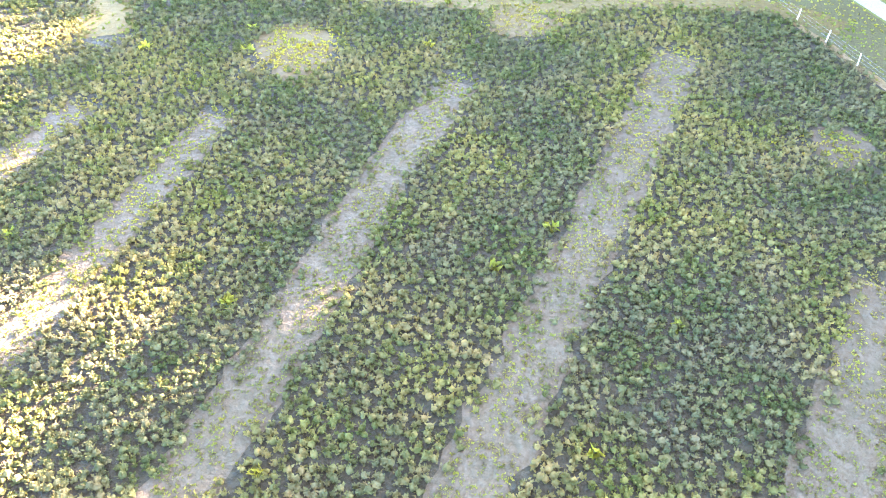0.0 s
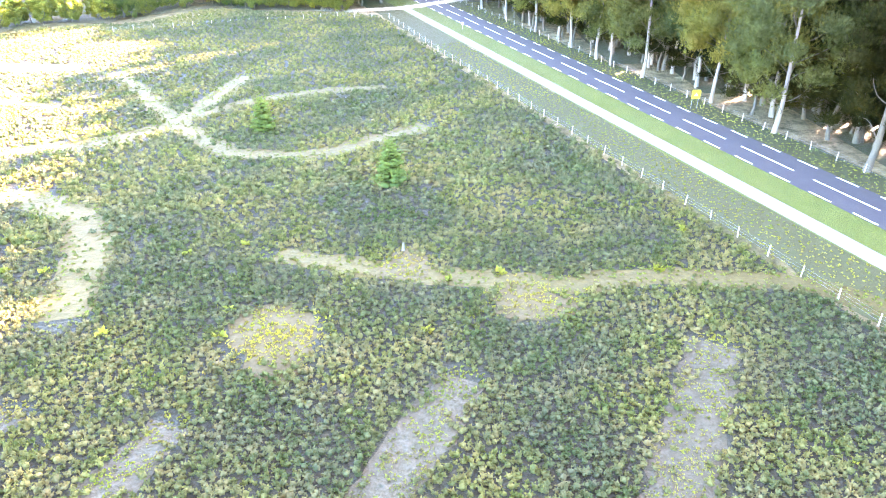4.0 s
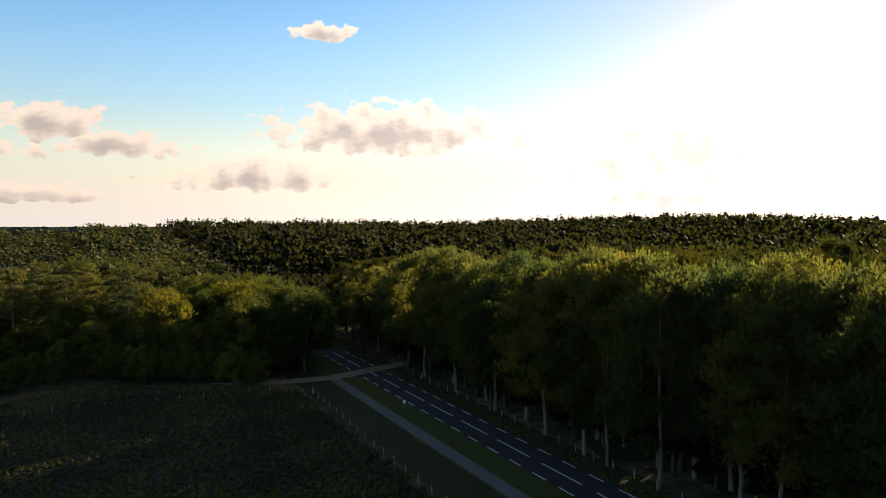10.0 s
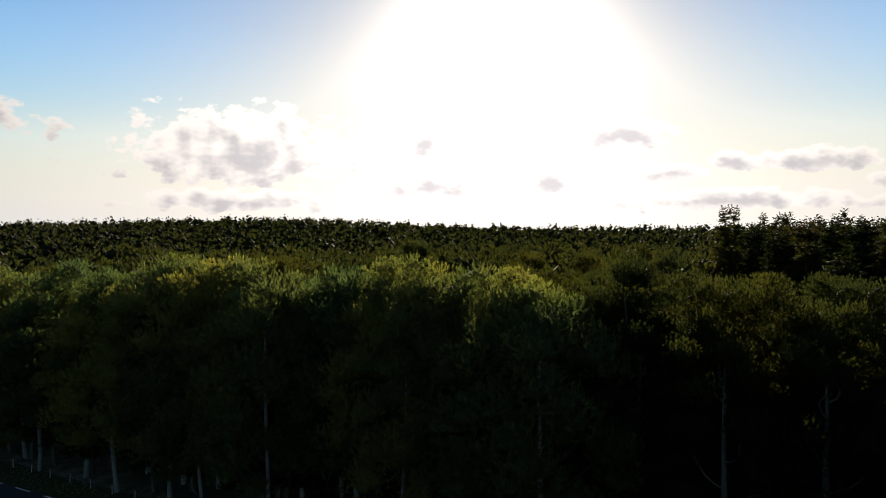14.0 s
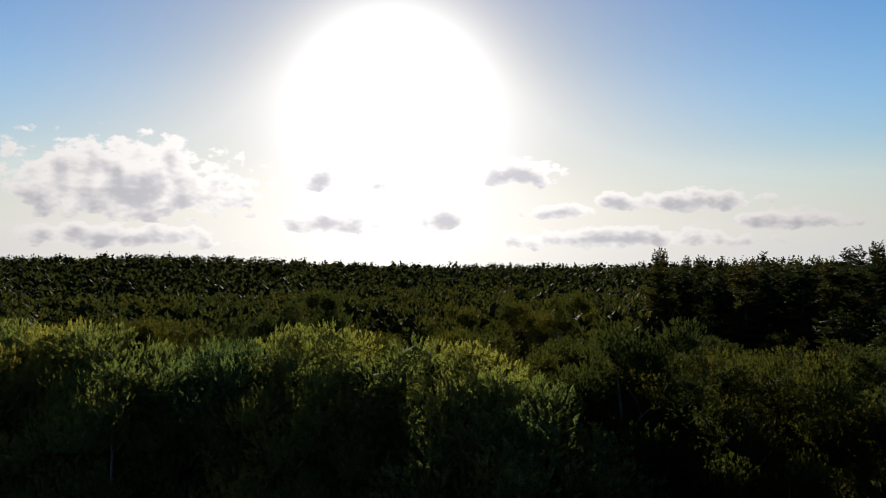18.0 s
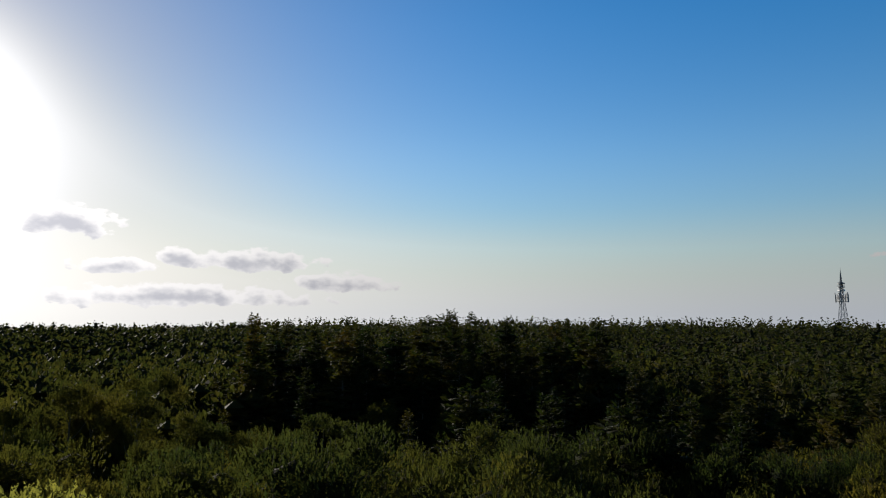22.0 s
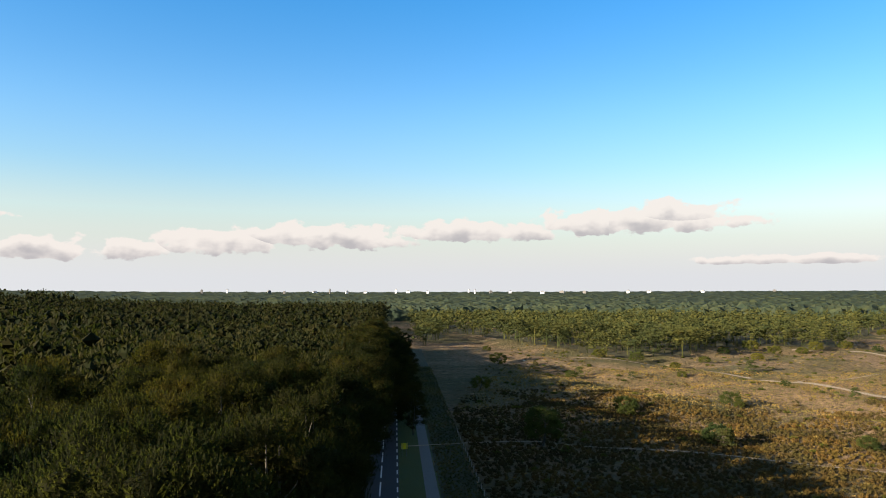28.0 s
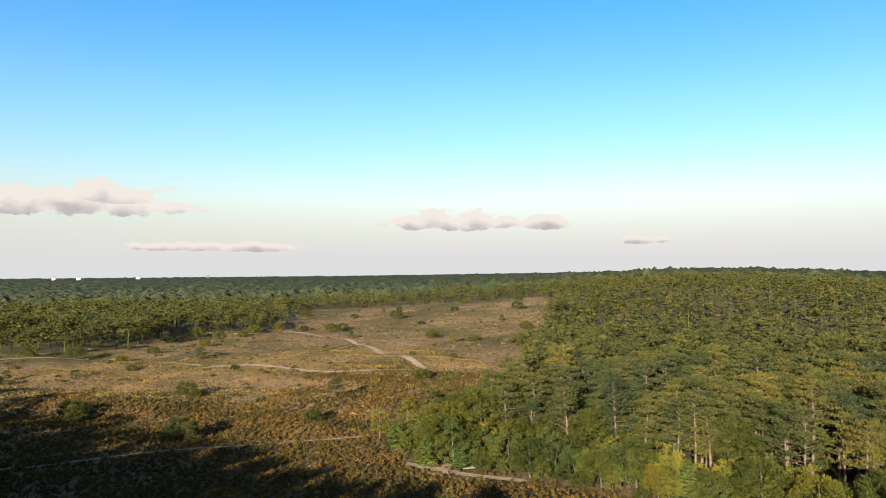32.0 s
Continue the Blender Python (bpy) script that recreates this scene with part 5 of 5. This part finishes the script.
def yellow_sign(a, s, turn):
    e = new("road_sign")
    x, y = at_road(a, s)
    e.matrix_basis = Matrix.Translation((x, y, 0)) @ Matrix.Rotation(turn, 4, "Z")
    for px in (-0.5, 0.5):
        v, f = tube(np.array([[px, 0.05, -0.2], [px, 0.05, 1.0], [px, 0.05, 2.9]]), [0.04, 0.04, 0.04], 8)
        part("pole", mesh_of("pole", v, f, M_STEEL, True), e, "galvanised steel pole")
    bm_part("panel", rounded_plate(1.35, 1.35, 0.03), M_YELLOW, e, "yellow square sign panel", Matrix.Translation((0, 0, 2.2)))
    # a pale triangle with a dark rim in the middle of the panel
    for name, sc, dy, mat in (("triangle_rim", 0.46, -0.020, M_RED), ("triangle", 0.32, -0.026, M_WHITE)):
        t = np.array([math.pi / 2, math.pi * 7 / 6, math.pi * 11 / 6])
        p = np.stack([np.cos(t) * sc, np.full(3, dy), np.sin(t) * sc], 1)
        v = np.concatenate([p, p + [0, 0.004, 0]])
        part(name, mesh_of(name, v, [np.array([[0, 1, 2], [5, 4, 3]]), np.array([[0, 3, 4, 1], [1, 4, 5, 2], [2, 5, 3, 0]])], mat), e, at=Matrix.Translation((0, 0, 2.15)))
    return tagged(e, "yellow warning sign on two steel poles beside the road", "road sign", "yellow road signs")


M_RED = two_tone("red_sheet", (0.55, 0.03, 0.03), (0.5, 0.03, 0.03), 1.0, None, 6, 0.4, 0.4, 0.05, 0.005)
yellow_sign(5.0, 14.5, math.atan2(-RN[1], -RN[0]) + math.pi / 2 + 1.35)
yellow_sign(-4.8, -163.0, math.atan2(RU[1], RU[0]) + math.pi / 2 + math.pi)


def small_sign(a, s):
    e = new("marker_post")
    e.location = (*at_road(a, s), 0)
    v, f = tube(np.array([[0, 0, -0.2], [0, 0, 0.7], [0, 0, 1.3]]), [0.05, 0.05, 0.045], 8)
    part("post", mesh_of("post", v, f, M_WOOD, True), e)
    bm_part("plate", rounded_plate(0.55, 0.55, 0.03), M_WHITE, e, "white square plate", Matrix.Translation((0, -0.07, 1.3)) @ Matrix.Rotation(-0.2, 4, "Z"))
    return tagged(e, "small white sign plate on a short post in the verge", "sign")


small_sign(-5.6, 82.5)
v, f = tube(np.array([[0, 0, -0.1], [0.02, 0, 0.2], [0.03, 0.02, 0.45], [0.05, 0.02, 0.85]]), [0.2, 0.15, 0.14, 0.10], 9)
st = new("pale_stump", mesh_of("pale_stump", v, f, M_PALEBARK))
st.location = (0.2, 70.0, 0)
tagged(st, "pale barkless stump standing on a sandy spot", "stump")
for n, (x, y, L, t) in enumerate([(-25, -37, 5.5, 0.4), (-21, -34, 4.0, 1.2), (-27, -33.5, 4.6, -0.3)]):
    v, f = tube(np.array([[0, 0, 0.16], [L * 0.5, 0.12, 0.17], [L, 0, 0.12]]), [0.18, 0.15, 0.08], 8)
    o = new("fallen_trunk", mesh_of("fallen_trunk", v, f, M_PALEBARK, True))
    o.matrix_basis = pose(x, y, 0, 0, 0, math.degrees(t))
    tagged(o, "pale fallen tree trunk lying on bare sand", "log", "fallen trunks by the wood")

# ---- radio mast ----
def mast(x, y, base, tall_):
    e = new("radio_mast")
    e.location = (x, y, base)
    W = lambda z: float(np.interp(tall_ - z, [6, 14, 23, 40, 65, 110], [0.5, 1.3, 2.6, 4.2, 8.2, 16.0]))
    seg = np.concatenate([np.linspace(0, tall_ - 40, 8), np.linspace(tall_ - 40, tall_ - 6, 9)[1:]])
    corner = [(-1, -1), (1, -1), (1, 1), (-1, 1)]
    for cx, cy in corner:
        line = np.array([[cx * W(z) * 0.5, cy * W(z) * 0.5, z] for z in seg])
        part("leg", mesh_of("leg", *tube(line, np.full(len(line), 0.26), 5), M_STEEL), e)
    br = []
    for z0, z1 in zip(seg[:-1], seg[1:]):
        for k in range(4):
            (ax, ay), (bx, by) = corner[k], corner[(k + 1) % 4]
            p0, p1 = np.array([ax * W(z0) / 2, ay * W(z0) / 2, z0]), np.array([bx * W(z1) / 2, by * W(z1) / 2, z1])
            q0, q1 = np.array([bx * W(z0) / 2, by * W(z0) / 2, z0]), np.array([ax * W(z1) / 2, ay * W(z1) / 2, z1])
            br += [tube(np.array([p0, p1]), [0.16, 0.16], 4), tube(np.array([q0, q1]), [0.16, 0.16], 4), tube(np.array([p1, q1]), [0.15, 0.15], 4)]
    part("bracing", mesh_of("bracing", *joined(br), M_STEEL), e, "crossed steel lattice bracing")

    def deck(z, rad, thick):
        v, f = tube(np.array([[0, 0, z], [0, 0, z + thick * 0.5], [0, 0, z + thick]]), [rad, rad, rad], 16)
        n = len(v)
        v = np.concatenate([v, [[0, 0, z], [0, 0, z + thick]]])
        k = np.arange(0, 16, 2)
        low = np.stack([np.full(8, n), k, (k + 1) % 16, (k + 2) % 16], 1)
        top = np.stack([np.full(8, n + 1), 32 + (k + 2) % 16, 32 + (k + 1) % 16, 32 + k], 1)
        return v, np.concatenate([f, low, top])

    # two close round decks high up, with a railing
    for z in (tall_ - 22.7, tall_ - 19.0):
        d = part("deck", mesh_of("deck", *deck(z, 4.0, 0.9), M_STEEL), e, "round steel deck high on the mast")
        part("railing", mesh_of("railing", *joined([tube(np.array([[math.cos(t) * 4.0, math.sin(t) * 4.0, z + h] for t in np.linspace(0, 2 * math.pi, 17)]), np.full(17, 0.1), 4) for h in (1.5, 2.1)]), M_STEEL), d)
    # the wider antenna gallery below
    for z in (tall_ - 39.0, tall_ - 34.0):
        part("gallery", mesh_of("gallery", *deck(z, 4.6, 0.6), M_STEEL), e, "round steel antenna gallery")
    for k in range(10):
        t = k * math.pi / 5
        at = Matrix.Translation((math.cos(t) * 6.6, math.sin(t) * 6.6, tall_ - 39.5)) @ Matrix.Rotation(t, 4, "Z")
        a = part("panel_antenna", mesh_of("panel_antenna", *box(-0.3, -0.55, 0, 0.3, 0.55, 9.0 if k % 2 else 11.0), M_STEEL), e, at=at)
        part("bracket", mesh_of("bracket", *joined([tube(np.array([[-2.4, 0, z], [0, 0, z]]), [0.14, 0.14], 4) for z in (0.8, 5.8)]), M_STEEL), a)
    for k in range(8):
        t, z = k * 1.9, tall_ - (26.0 if k < 5 else 31.0)
        v, f = tube(np.array([[0, 0, 0], [0.9, 0, 0]]), [1.2, 1.0], 10)
        f = np.concatenate([f, [[10, 11, 12, 13], [13, 14, 15, 10], [15, 16, 17, 18], [18, 19, 10, 15]]])
        part("dish", mesh_of("dish", v, f, M_WHITE), e, "white dish antenna", at=Matrix.Translation((math.cos(t) * 2.6, math.sin(t) * 2.6, z)) @ Matrix.Rotation(t, 4, "Z"))
    part("antenna", mesh_of("antenna", *tube(np.array([[0, 0, tall_ - 8], [0, 0, tall_ - 4], [0, 0, tall_]]), [0.45, 0.3, 0.1], 6), M_STEEL), e, "slim top antenna")
    return tagged(e, "tall steel lattice radio mast rising over the wood", "mast")


MA = radians(-118.3)
mx, my = 33 - math.sin(MA) * 900, 90.7 + math.cos(MA) * 900
mast(mx, my, float(height(mx, my)), 37 + 900 * math.tan(radians(4.2)) - float(height(mx, my)))

# ---- the far town ----
def block(az, far, w, d_, h, tone):
    x, y = 40 - math.sin(radians(az)) * far, 88 + math.cos(radians(az)) * far
    e = new("apartment_block")
    e.matrix_basis = Matrix.Translation((x, y, float(height(x, y)))) @ Matrix.Rotation(radians(az) + 0.3 * math.sin(az * 7), 4, "Z")
    part("wall", mesh_of("wall", *box(-w / 2, -d_ / 2, -3, w / 2, d_ / 2, h), tone), e)
    part("roof", mesh_of("roof", *joined([box(-w / 2 - 0.5, -d_ / 2 - 0.5, h, w / 2 + 0.5, d_ / 2 + 0.5, h + 1.2), box(-w / 6, -d_ / 4, h + 1.2, w / 6, d_ / 4, h + 4)]), M_CONCRETE), e)
    for n, z in enumerate(np.arange(h * 0.45, h - 2, 6.5)):
        part("window_band", mesh_of("window_band", *box(-w / 2 + 2, d_ / 2, z, w / 2 - 2, d_ / 2 + 0.25, z + 2.2), M_GLASS), e)
    return tagged(e, "pale apartment block far off in the plain", "building", "blocks of the far town")


cr = np.random.default_rng(91)
for az, w, h in [(-147.3, 34, 46), (-149.2, 26, 52), (-152.4, 60, 34), (-153.6, 40, 28), (-156.0, 70, 30), (-157.2, 24, 56), (-158.6, 50, 26), (-160.1, 60, 24), (-162.6, 36, 52), (-163.6, 80, 26), (-165.2, 40, 30),
                 (-168.6, 22, 50), (-169.1, 22, 46), (-170.4, 60, 24), (-172.0, 40, 26), (-174.6, 70, 22), (-176.2, 90, 20), (-178.0, 60, 20), (-181.4, 40, 30), (-183.0, 70, 22), (178.6, 50, 24), (173.0, 60, 20), (168.0, 50, 22)]:
    block(az, 3900 + cr.uniform(-250, 300), w * 0.3, 12, h * 0.36 + 17, M_WHITE if cr.uniform() < 0.65 else M_CONCRETE)
